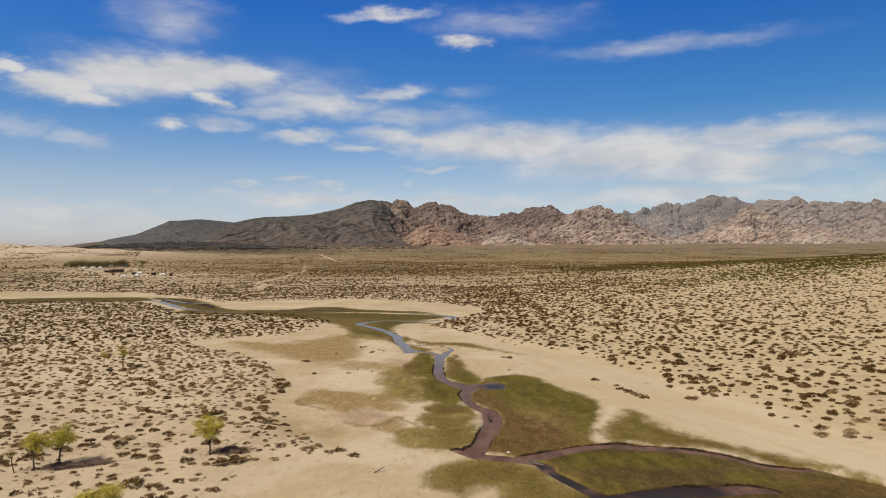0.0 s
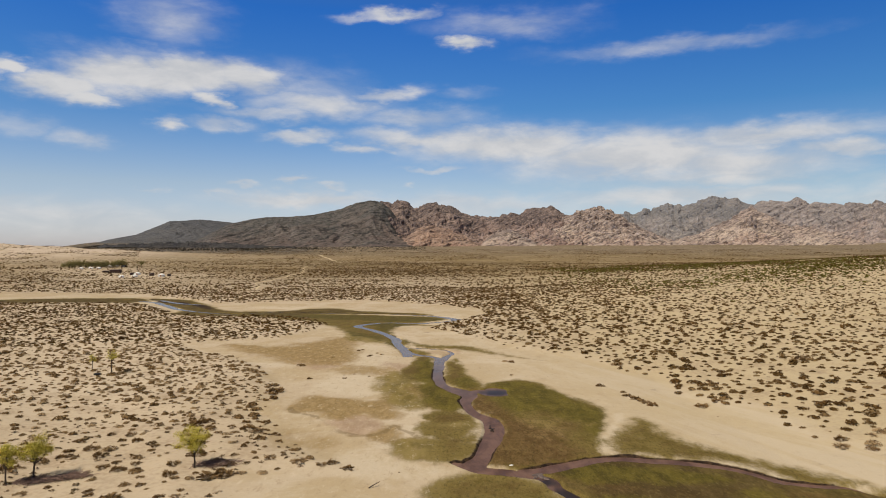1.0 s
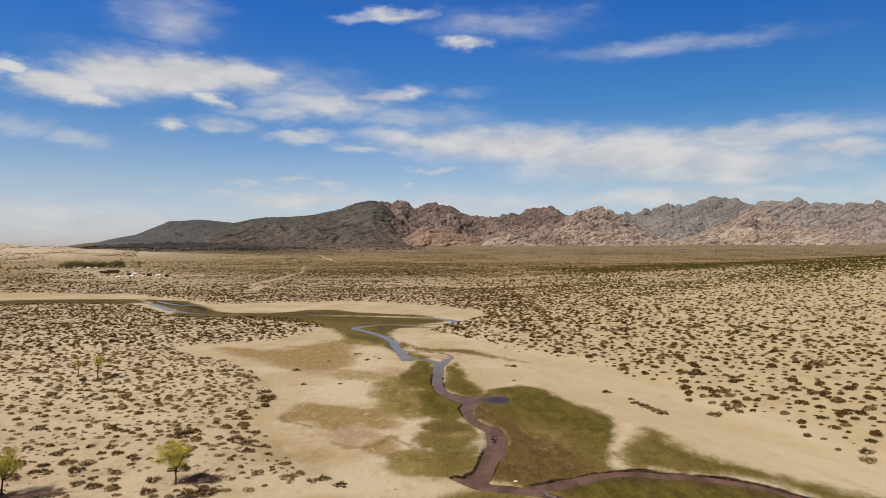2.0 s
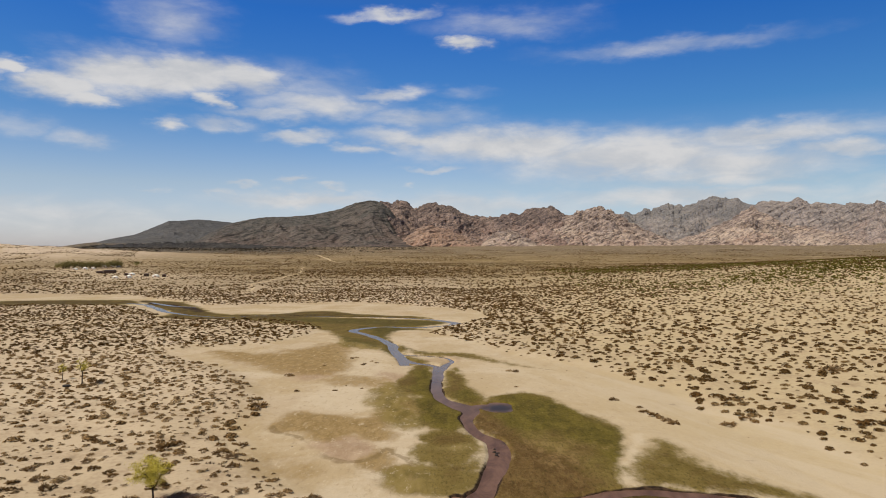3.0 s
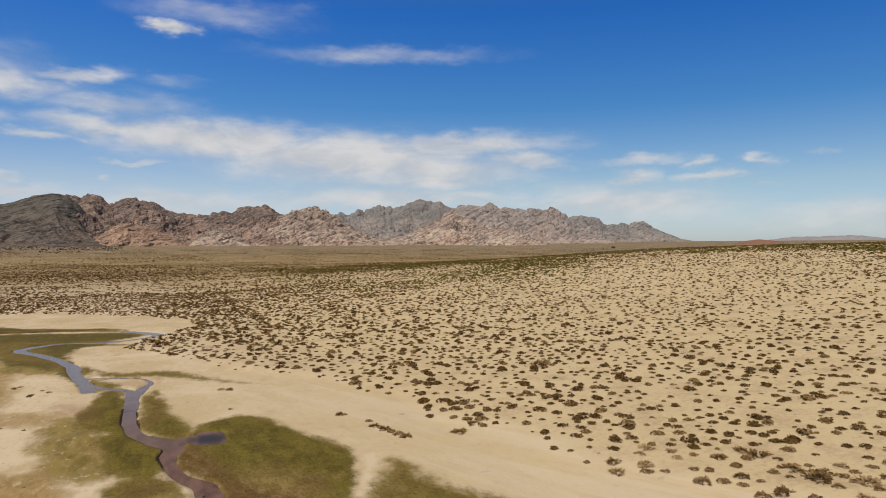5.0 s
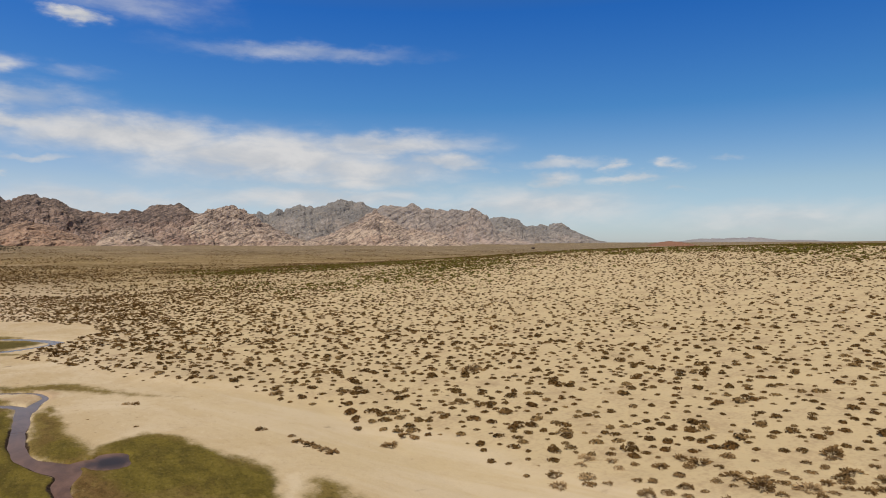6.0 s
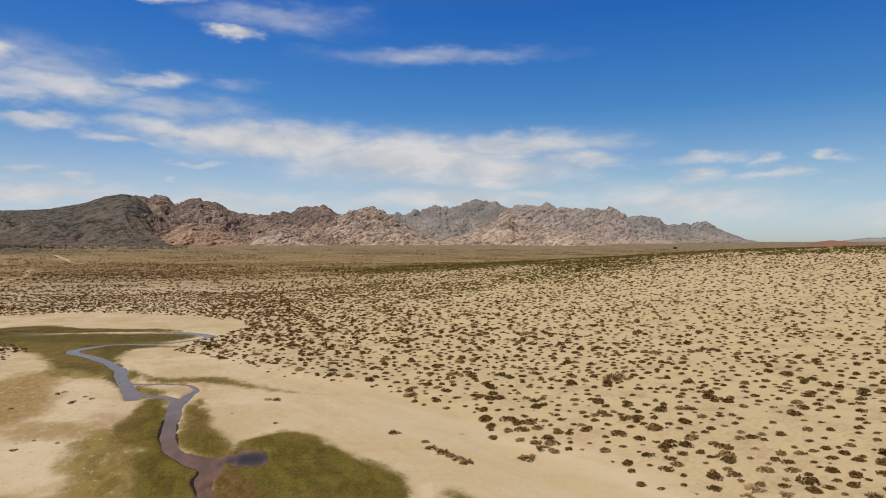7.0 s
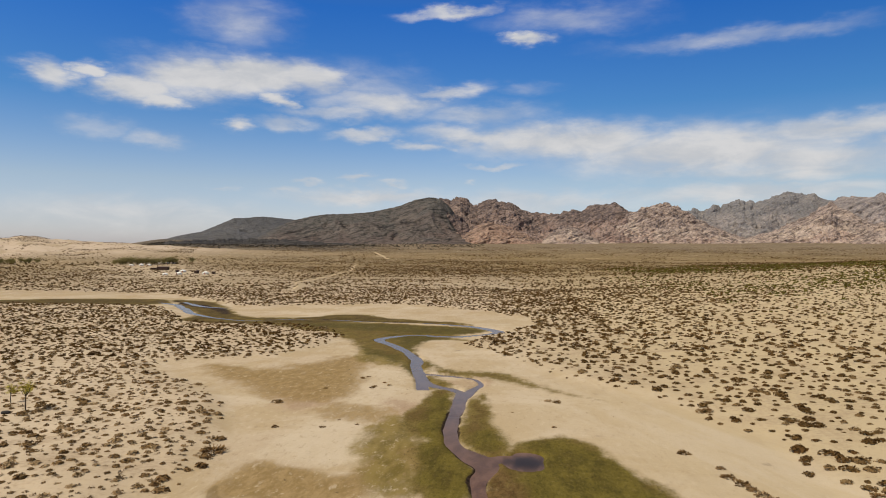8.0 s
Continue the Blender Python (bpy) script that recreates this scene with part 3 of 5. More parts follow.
    rim = t.math("ADD", green, t.math("MULTIPLY", t.math("SUBTRACT", t.noise(flat, 0.5, 5.0, 0.65), 0.5), 0.9))
    turf = t.mix(t.smooth(rim, 0.55, 1.0, 0.85, 0.0), turf, TURF_RIM)
    turf = laid(turf, "rust", t.mix(t.smooth(grit, 0.38, 0.6), (0.08, 0.043, 0.014), (0.142, 0.083, 0.031)), 0.1, 0.85, 0.85)
    turf = t.mix(t.smooth(t.math("ADD", attr("boggy"), t.math("MULTIPLY", t.math("SUBTRACT", t.noise(flat, 0.2, 6.0, 0.7), 0.5), 2.2)), 0.1, 0.85, 0.0, 0.75), turf, t.mix(t.smooth(wisp, 0.4, 0.6), (0.052, 0.034, 0.011), (0.088, 0.058, 0.02)))
    turf = laid(turf, "grass", t.mix(t.smooth(wisp, 0.36, 0.62), TURF_A, (0.128, 0.099, 0.015)), 0.2, 1.05, 0.8)
    turf = laid(turf, "far_grass", t.mix(t.smooth(wisp, 0.36, 0.62), (0.045, 0.037, 0.008), (0.088, 0.07, 0.016)), 0.1, 0.95, 0.85)
    turf = laid(turf, "straw", straw, 0.2, 1.0, 0.7)
    turf = t.mix(t.smooth(t.math("ADD", grit, t.math("MULTIPLY", wisp, 0.5)), 0.82, 0.98, 0.0, 0.5), turf, TURF_RIM)
    # blades and clods break the turf up; crumbs of silt the bare floor
    blades = t.noise(t.scaled(p, 1.3, 0.55, 0), 2.1, 6.0, 0.78, 0.2)
    turf = t.mix(t.smooth(blades, 0.5, 0.64, 0.0, 0.62), turf, (0.043, 0.034, 0.009))
    turf = t.mix(t.smooth(blades, 0.46, 0.34, 0.0, 0.5), turf, (0.2, 0.152, 0.052))
    clods = t.noise(t.scaled(p, 1.2, 0.5, 0), 0.9, 7.0, 0.78, 0.3)
    sand = t.mix(t.math("MULTIPLY", floor, t.smooth(clods, 0.54, 0.66, 0.0, 0.5)), sand, (0.27, 0.185, 0.105))
    sand = t.mix(t.math("MULTIPLY", floor, t.smooth(clods, 0.45, 0.34, 0.0, 0.55)), sand, (0.56, 0.455, 0.33))
    colour = t.mix(t.math("MULTIPLY", t.smooth(ragged, 0.1, 0.75), t.smooth(green, 0.02, 0.35)), sand, turf)
    # wet mud, near black so that it also paints the cut banks' shadow
    mud = t.mix(t.smooth(fine, 0.4, 0.65), (0.016, 0.01, 0.007), (0.062, 0.036, 0.021))
    colour = t.mix(t.smooth(t.math("ADD", wet, t.math("MULTIPLY", t.math("SUBTRACT", t.noise(flat, 0.16, 5.0, 0.6), 0.5), 2.2)), 0.35, 0.7), colour, mud)
    t.put(shader, "Base Color", colour)
    bump(t, shader, t.math("ADD", t.math("MULTIPLY", mid, 0.6), fine), 0.5, 0.12)
    return mat


SAND_A, SAND_B, SAND_C = (0.455, 0.352, 0.238), (0.512, 0.406, 0.288), (0.39, 0.291, 0.188)
SAND_EAST = (0.453, 0.351, 0.21)
STEPPE_A, STEPPE_B = (0.15, 0.10, 0.041), (0.215, 0.146, 0.066)
TURF_A, TURF_B, TURF_C, TURF_RIM = (0.063, 0.051, 0.007), (0.107, 0.075, 0.017), (0.112, 0.068, 0.022), (0.168, 0.12, 0.035)


def water_material():
    mat, t, shader = material("stream_water", 0.1, 0.5)
    shader.inputs["IOR"].default_value = 1.33
    where = place(t)
    p = t.scaled(where, 1, 1, 0)
    n = t.noise(t.scaled(p, 1.6, 0.7, 0), 0.25, 6.0, 0.68, 0.4)
    up = t.smooth(t.node("ShaderNodeSeparateXYZ", Vector=where).outputs[1], 95.0, 165.0)
    mud = t.mix(t.smooth(n, 0.35, 0.65), (0.088, 0.047, 0.034), (0.175, 0.098, 0.07))
    mud = t.mix(t.math("MULTIPLY", up, 0.7), mud, (0.15, 0.122, 0.105))
    # deep, still corners hold clear dark water; along the lower stream the near bank's shadow is painted the same way
    clear = 0.0
    for at, reach in (((8.6, 116.0, WATER_Z), 3.4), ((22.0, 64.8, WATER_Z), 8.0), ((7.9, 97.2, WATER_Z), 1.3), ((7.8, 74.2, WATER_Z), 1.0), ((10.6, 72.6, WATER_Z), 2.0), ((12.4, 68.2, WATER_Z), 4.0), ((15.5, 62.0, WATER_Z), 5.0)):
        d = t.t.nodes.new("ShaderNodeVectorMath")
        d.operation = "DISTANCE"
        t.put(d, "i0", where)
        d.inputs[1].default_value = at
        clear = t.math("MAXIMUM", clear, t.smooth(t.math("ADD", d.outputs["Value"], t.math("MULTIPLY", n, 2.0)), reach * 0.6, reach + 1.0, 0.92, 0.0))
    mud = t.mix(clear, mud, (0.022, 0.016, 0.013))
    t.put(shader, "Base Color", mud)
    # downstream a film of silt dulls the surface
    t.put(shader, "Roughness", t.math("ADD", t.math("MULTIPLY", t.math("SUBTRACT", 1.0, up), 0.3), 0.16))
    t.put(shader, "Specular IOR Level", t.math("MULTIPLY", t.math("ADD", t.math("MULTIPLY", up, 0.03), 0.13), t.math("ADD", 1.0, t.math("MULTIPLY", clear, 0.5))))
    bump(t, shader, t.noise(p, 1.6, 4.0, 0.6), 0.1, 0.02)
    return mat


def rock_material(name, base, light, dark, low, cap, varnish=0.4):
    """Rock in large zones of base and light, with low in beds, cap towards the crest and dark weathering."""
    mat, t, shader = material(name, 0.92, 0.15)
    p = place(t)
    lift = t.t.nodes.new("ShaderNodeAttribute")
    lift.attribute_name = "lift"
    big, mid = t.noise(p, 0.0055, 4.0, 0.6, 0.6), t.noise(p, 0.03, 7.0, 0.7, 0.4)
    tilted = t.t.nodes.new("ShaderNodeMapping")
    t.put(tilted, "Vector", p)
    tilted.inputs["Rotation"].default_value = (0.25, 0.42, 0.2)
    beds = t.noise(t.scaled(tilted.outputs[0], 0.3, 0.5, 2.8), 0.035, 6.0, 0.68, 0.5)
    small = t.noise(t.scaled(tilted.outputs[0], 0.5, 0.9, 2.1), 0.085, 6.0, 0.72, 0.4)
    c = t.mix(t.smooth(big, 0.38, 0.6), base, light)
    zone = t.math("ADD", lift.outputs["Fac"], t.math("MULTIPLY", t.math("SUBTRACT", t.noise(p, 0.008, 5.0, 0.65, 0.5), 0.5), 2.6))
    c = t.mix(t.smooth(zone, 0.3, 0.85, 0.0, 0.9), c, cap)
    c = t.mix(t.smooth(zone, 0.3, -0.05, 0.0, 0.7), c, low)
    c = t.mix(t.smooth(beds, 0.52, 0.58, 0.0, varnish), c, dark)
    c = t.mix(t.smooth(beds, 0.47, 0.36, 0.0, 0.6 * varnish), c, light)
    c = t.mix(t.smooth(mid, 0.53, 0.68, 0.0, 0.7 * varnish), c, dark)
    c = t.mix(t.smooth(small, 0.53, 0.58, 0.0, varnish), c, dark)
    c = t.mix(t.smooth(small, 0.47, 0.41, 0.0, 0.8 * varnish), c, light)
    # slanting joints weathered dark
    joint = t.noise(t.scaled(tilted.outputs[0], 0.5, 0.8, 2.2), 0.075, 4.0, 0.6, 0.5)
    c = t.mix(t.smooth(t.math("ABSOLUTE", t.math("SUBTRACT", joint, 0.5)), 0.0, 0.02, varnish * 0.75, 0.0), c, dark)
    t.put(shader, "Base Color", c)
    bump(t, shader, t.math("ADD", t.math("ADD", mid, t.math("MULTIPLY", beds, 0.9)), t.math("MULTIPLY", small, 0.6)), 1.0, 7.0)
    return mat


def leaf_material(name, a, b, c, pale=None):
    """Blades between a and b, plants towards c, and some of them dry and pale."""
    mat, t, shader = material(name, 0.9, 0.05)
    tone = t.t.nodes.new("ShaderNodeAttribute")
    tone.attribute_name = "tone"
    own = t.math("FRACT", t.math("ADD", tone.outputs["Fac"], t.node("ShaderNodeObjectInfo").outputs["Random"]))
    geo = t.node("ShaderNodeNewGeometry")
    flat = t.scaled(geo.outputs["Position"], 1, 1, 0)
    col = t.mix(geo.outputs["Random Per Island"], a, b)
    col = t.mix(t.smooth(t.noise(flat, 0.12, 3.0), 0.42, 0.66), col, c)
    if pale:
        col = t.mix(t.smooth(own, 0.62, 0.95, 0.0, 0.85), col, pale)
    col = t.mix(t.smooth(own, 0.3, 0.0, 0.0, 0.45), col, a)
    t.put(shader, "Base Color", col)
    return mat


GROUND = ground_material()
WATER = water_material()
GRANITE = rock_material("pink_granite", (0.195, 0.135, 0.115), (0.345, 0.25, 0.207), (0.058, 0.044, 0.042), (0.275, 0.165, 0.128), (0.128, 0.098, 0.09), 0.7)
PALE_GRANITE = rock_material("pale_granite", (0.335, 0.25, 0.205), (0.50, 0.395, 0.32), (0.085, 0.063, 0.057), (0.37, 0.255, 0.205), (0.295, 0.225, 0.193), 0.74)
# the next two carry painted haze: paler rock with its darks raised
HAZED_GREY = rock_material("hazed_grey_rock", (0.222, 0.196, 0.186), (0.31, 0.272, 0.252), (0.125, 0.114, 0.113), (0.295, 0.24, 0.215), (0.182, 0.172, 0.172), 0.56)
HAZED_PINK_GREY = rock_material("hazed_pinkish_grey_rock", (0.28, 0.226, 0.204), (0.40, 0.328, 0.292), (0.135, 0.116, 0.111), (0.345, 0.256, 0.222), (0.245, 0.212, 0.2), 0.6)
SLATE = rock_material("grey_scree", (0.092, 0.088, 0.09), (0.122, 0.115, 0.114), (0.055, 0.053, 0.056), (0.118, 0.108, 0.10), (0.09, 0.089, 0.094), 0.55)
ORANGE_ROCK = rock_material("orange_granite", (0.30, 0.185, 0.132), (0.42, 0.295, 0.22), (0.09, 0.06, 0.05), (0.32, 0.19, 0.135), (0.30, 0.2, 0.15), 0.72)
DARK_ROCK = rock_material("dark_scree", (0.10, 0.082, 0.073), (0.155, 0.127, 0.11), (0.03, 0.027, 0.026), (0.15, 0.106, 0.09), (0.096, 0.091, 0.083), 0.78)
BASALT = rock_material("basalt_rubble", (0.055, 0.049, 0.046), (0.08, 0.07, 0.064), (0.02, 0.019, 0.019), (0.09, 0.072, 0.058), (0.05, 0.047, 0.047), 0.8)
# pale, flat and bluish: the distant hills' haze is painted into the rock colour
HAZED_ROCK = rock_material("hazed_distant_rock", (0.25, 0.235, 0.25), (0.28, 0.265, 0.28), (0.20, 0.19, 0.205), (0.27, 0.25, 0.255), (0.24, 0.23, 0.25), 0.4)
RED_ROCK = rock_material("red_rock", (0.25, 0.12, 0.08), (0.28, 0.14, 0.09), (0.17, 0.09, 0.065), (0.24, 0.12, 0.085), (0.22, 0.12, 0.085), 0.4)
SCRUB = leaf_material("dry_scrub", (0.052, 0.028, 0.01), (0.138, 0.08, 0.028), (0.105, 0.054, 0.018), (0.215, 0.138, 0.062))
TWIGS = leaf_material("dry_twigs", (0.118, 0.069, 0.03), (0.245, 0.153, 0.068), (0.185, 0.108, 0.045), (0.36, 0.25, 0.135))
RUBBLE_SCRUB = leaf_material("dark_bush", (0.022, 0.019, 0.014), (0.05, 0.042, 0.03), (0.036, 0.03, 0.021))
TUFT = leaf_material("dry_grass", (0.15, 0.10, 0.055), (0.26, 0.18, 0.105), (0.19, 0.135, 0.07), (0.33, 0.25, 0.165))

GREEN_SCRUB = leaf_material("olive_scrub", (0.06, 0.052, 0.011), (0.15, 0.122, 0.024), (0.105, 0.09, 0.017))


# ---- meshes ----
def mesh_object(name, verts, faces, mat, smooth=False):
    """One mesh from arrays; faces all have the same number of corners."""
    verts, faces = np.asarray(verts, np.float32), np.asarray(faces, np.int32)
    me = bpy.data.meshes.new(name)
    k = faces.shape[1]
    me.vertices.add(len(verts))
    me.vertices.foreach_set("co", verts.ravel())
    me.loops.add(faces.size)
    me.loops.foreach_set("vertex_index", faces.ravel())
    me.polygons.add(len(faces))
    me.polygons.foreach_set("loop_start", np.arange(0, faces.size, k, dtype=np.int32))
    me.polygons.foreach_set("use_smooth", np.full(len(faces), smooth))
    me.update(calc_edges=True)
    me.materials.append(mat)
    return new(name, me)


def grid_faces(rows, columns, closed=False):
    i, j = np.meshgrid(np.arange(rows - 1), np.arange(columns if closed else columns - 1), indexing="ij")
    a, b = i * columns + j, i * columns + (j + 1) % columns
    return np.stack([a, a + columns, b + columns, b], -1).reshape(-1, 4)


def store(ob, name, values):
    at = ob.data.attributes.new(name, "FLOAT", "POINT")
    at.data.foreach_set("value", np.asarray(values, np.float32).ravel())


def meadow_mask(u, v):
    wide = 1 + v / 120
    a = u + wide * (0.45 * fbm(u / 9, v / 12, 4, 51) + 0.3 * fbm(u / 2.5, v / 3.5, 2, 53))
    b = v + wide * (0.8 * fbm(u / 10, v / 10, 4, 52) + 0.4 * fbm(u / 2.5, v / 2.5, 2, 54))
    return np.maximum.reduce([w * smoothstep(-shape_gap(a, b, m), -1.6 - 4.0 * (1 - w), 1.6 + 5 * (1 - w) + 0.006 * v) for m, w in MEADOWS])


def patch_mask(u, v, rows, seed):
    """How much of one kind of patch covers the floor, with drawn-out uneven rims."""
    far = 1 + np.clip(v - 90, 0, 200) / 60
    a = u + far * (1.3 * fbm(u / 7, v / 7, 5, seed, 0.6) + 0.35 * fbm(u / 1.6, v / 2.2, 3, seed + 5))
    b = v + far * (1.6 * fbm(u / 7, v / 6, 5, seed + 2, 0.6) + 0.45 * fbm(u / 1.6, v / 2.2, 3, seed + 7))
    return np.maximum.reduce([w * smoothstep(-shape_gap(a, b, m), -soft, 0.7 * soft) for m, w, soft in rows])


def build_ground():
    az = np.concatenate([np.arange(-62, -46, 0.5), np.arange(-46, -22, 0.3), np.arange(-22, 34, 0.1), np.arange(34, 78, 0.38), np.arange(78, 298, 4.0)])
    rings = [np.linspace(0.5, 20, 8), np.linspace(20, 54, 36)[1:], 54 * (132 / 54) ** np.linspace(0, 1, 235)[1:], 132 * (345 / 132) ** np.linspace(0, 1, 150)[1:],
             345 * (1500 / 345) ** np.linspace(0, 1, 190)[1:], 1500 * (4900 / 1500) ** np.linspace(0, 1, 40)[1:]]
    r, a = np.meshgrid(np.concatenate(rings), np.radians(az), indexing="ij")
    x, y = (r * np.sin(a)), (r * np.cos(a))
    gap, bare = water_gap(x, y), valley_gap(x, y)
    z = land(x, y, gap, bare)
    ob = mesh_object("ground", np.stack([x, y, z], -1).reshape(-1, 3), grid_faces(*r.shape, closed=True)[:, ::-1], GROUND, True)
    green = near_only(x, y, lambda u, v: meadow_mask(u, v), away=0.0)
    far = np.hypot(x, y)
    store(ob, "green", green)
    bearing = np.degrees(np.arctan2(x, y))
    store(ob, "basalt", smoothstep(far, 1350, 1650) * smoothstep(bearing, -30, -28) * (1 - smoothstep(bearing, -14, -7)))
    store(ob, "dune", smoothstep(np.exp(-((x + 760) ** 2 + (y - 960) ** 2) / (2 * 250**2)), 0.25, 0.6))
    store(ob, "remote", smoothstep(far, 1000, 1900))
    store(ob, "east", smoothstep(x, -15, 55))
    boggy = near_only(x, y, lambda u, v: np.maximum.reduce([smoothstep(-shape_gap(u, v, MEADOWS[k][0]), 0, 4) for k in BOGS]) * np.clip(0.75 + fbm(u / 6, v / 4, 3, 58), 0, 1), away=0.0)
    store(ob, "boggy", boggy)
    for k, (kind, rows) in enumerate(PATCHES.items()):
        store(ob, kind, near_only(x, y, lambda u, v: patch_mask(u, v, rows, 200 + 11 * k), (-70, 40), (50, 262), 0.0))
    rim = lambda u, v: smoothstep(-line_gap(u + 0.9 * fbm(u / 3, v / 3, 3, 71), v + 0.9 * fbm(u / 3, v / 3, 3, 72), PAN_RIM), -0.55, 0.2) * np.clip(0.65 + 0.9 * fbm(u / 3, v / 3, 2, 73), 0, 1)
    store(ob, "rim", near_only(x, y, rim, (-30, 70), (10, 120), 0.0))
    damp = near_only(x, y, lambda u, v: 0.7 * smoothstep(-line_gap(u, v, MUD_BANK), -2.5, 1.0), away=0.0)
    # stretches of bank darkened as wet mud and painted undercut shadow together
    cut = np.clip(0.55 + 0.9 * fbm(x / 9, y / 9, 2, 57), 0.15, 1) * smoothstep(np.hypot(x - 8.6, y - 116), 2.5, 6.0)
    store(ob, "wet", np.maximum((1 - 0.45 * smoothstep(y, 122, 155)) * cut * smoothstep(-gap, -0.85 - 0.9 * smoothstep(y, 140, 260), -0.1), damp))
    store(ob, "scrub", smoothstep(bare, 0, 6))
    sandy = 1.2 * np.exp(-((x + 760) ** 2 + (y - 960) ** 2) / (2 * 250**2)) + smoothstep(x - 0.25 * y, 60, 160) * (1 - smoothstep(far, 350, 520))
    sandy = sandy + 0.9 * np.exp(-((x + 258) ** 2 + (y - 572) ** 2) / (2 * 50**2)) + 0.7 * np.exp(-((x + 335) ** 2 + (y - 665) ** 2) / (2 * 40**2))
    store(ob, "plain", smoothstep(far, 300, 760) * np.clip(1 - sandy, 0.12, 1))
    return tagged(ob, "pale sandy desert floor with damp green turf along a stream", "ground", kind="structure")


build_ground()
xs, ys = np.meshgrid([-230, -100, 0, 70], [-90, 40, 120, 220, 350], indexing="ij")
water = mesh_object("water", np.stack([xs, ys, 0 * xs + WATER_Z], -1).reshape(-1, 3), grid_faces(4, 5)[:, ::-1], WATER)
tagged(water, "shallow brown stream water winding through the sand", "water", kind="structure")


def mountain(name, skyline, near, crest, back, mat, seed, rough=1.0, label="", step=0.05, rows=120, foot=0.0, smooth_face=0.0, ledge=9.0, jag=0.0, dip=0.3):
    """A range of which skyline gives azimuth and the tangent of the elevation (in thousandths) of its crest."""
    sky = np.array(skyline)
    az = np.arange(sky[0, 0], sky[-1, 0] + step, step)
    top = 23 + np.interp(az, sky[:, 0], sky[:, 1]) / 1000 * crest
    top = top + jag * crest / 1000 * (2.4 * fbm(az * 2.2, 0 * az, 3, seed + 5, 0.7))
    s = np.concatenate([np.linspace(0, 1, rows), np.linspace(1, 1.9, rows // 8)[1:]])
    S, A = np.meshgrid(s, np.radians(az), indexing="ij")
    R = np.where(S < 1, near + (crest - near) * S, crest + (back - crest) * (S - 1) / 0.9)
    x, y = R * np.sin(A), R * np.cos(A)
    floor = land(x, y) - 2 + foot
    wx, wy = x + 55 * fbm(x / 170, y / 170, 3, seed + 20), y + 55 * fbm(x / 170, y / 170, 3, seed + 30)
    spur = 0.34 * fbm((wx + 0.5 * wy) / 330, (wy - 0.5 * wx) / 300, 3, seed) + 0.3 * (ridged((wx + 0.7 * wy) / 300, (wy - 0.7 * wx) / 520, 2, seed + 90) - 0.55)
    rise = np.clip(S + spur * np.sin(np.pi * np.clip(S, 0, 1)), 0, 1)
    prof = np.where(S <= 1, rise * (1 - 0.22 * np.sin(np.pi * rise)), 1 - smoothstep(S, 1.0, 1.9))
    high = np.maximum(top[None, :] - floor, 0)
    env = np.clip(S / 0.2, 0, 1) * (0.09 + 0.91 * np.sin(np.pi * np.clip(S, 0, 1) ** 0.62) ** 0.8)
    domes = 0.8 * np.abs(fbm(wx / 170, wy / 150, 2, seed + 3)) + 0.45 * np.abs(fbm(wx / 62, wy / 62, 2, seed + 9)) + 0.22 * np.abs(fbm(x / 24, y / 28, 3, seed + 13))
    gully = ridged((wx + 0.8 * wy) / 190, (wy - 0.5 * wx) / 190, 3, seed + 40) - 0.55
    lumps = (1 - smooth_face) * (domes - 0.5) * 1.5 + (0.3 + 0.7 * smooth_face) * 0.36 * gully
    z = floor + high * prof + np.minimum(high, 140) * 0.5 * rough * lumps * env
    lift = np.clip((z - floor) / np.maximum(high, 1), 0, 1)
    # beds that dip across the face, thick and thin
    for thick, share in ((24, 0.4), (9, 0.5)):
        level = (z + dip * x) / thick + 2.0 * fbm(x / 190, y / 190, 3, seed + 60) + 0.5 * fbm(x / 45, y / 45, 2, seed + 63)
        part_way = level - np.floor(level)
        z = z + thick * (smoothstep(part_way, 0.3, 0.72) - part_way) * share * (1 - smooth_face) * np.clip(high / 50, 0, 1)
    face = np.clip(S / 0.12, 0, 1) * np.clip((1 - S) / 0.1, 0, 1) * (1 - 0.8 * smooth_face)
    lean = 0.9 * fbm(x / 300, y / 300, 2, seed + 68)
    cut = 1 + ledge * face / R * (fbm(x / 40 + lean * z / 14, z / 15 + lean * x / 60, 4, seed + 70, 0.6) + 0.7 * np.abs(fbm((x + 1.2 * z) / 26, (z - 0.5 * x) / 11, 2, seed + 75)))
    x, y = x * cut, y * cut
    ob = mesh_object(name, np.stack([x, y, z], -1).reshape(-1, 3), grid_faces(*S.shape)[:, ::-1], mat, False)
    store(ob, "lift", lift)
    return tagged(ob, label, "mountain", kind="structure")


mountain("grey_hill", [(-27.2, 10), (-26.3, 15), (-25.5, 18), (-24.3, 22.3), (-23.1, 31.7), (-21.9, 41.2), (-21.0, 42), (-19.8, 44), (-18.6, 42.5), (-17.7, 41.3), (-16.4, 38),
                       (-14.6, 32), (-12, 22), (-10.5, 14)],
         2900, 3350, 3800, SLATE, 45, 0.7, "smooth grey hill fading into the plain", smooth_face=0.8, step=0.1)
mountain("dark_hill", [(-20.5, 10), (-19.0, 24), (-17.6, 37), (-16.4, 43.2), (-14.6, 48.3), (-12.4, 49.5), (-10.5, 53.8), (-8.7, 60.7), (-7.3, 70.7), (-6.1, 75), (-5.2, 72),
                       (-4.4, 60), (-3.6, 40), (-2.9, 20), (-2.5, 10)],
         2250, 2800, 3300, DARK_ROCK, 40, 1.2, "smooth dark brown scree hill rising from the plain", smooth_face=0.72)
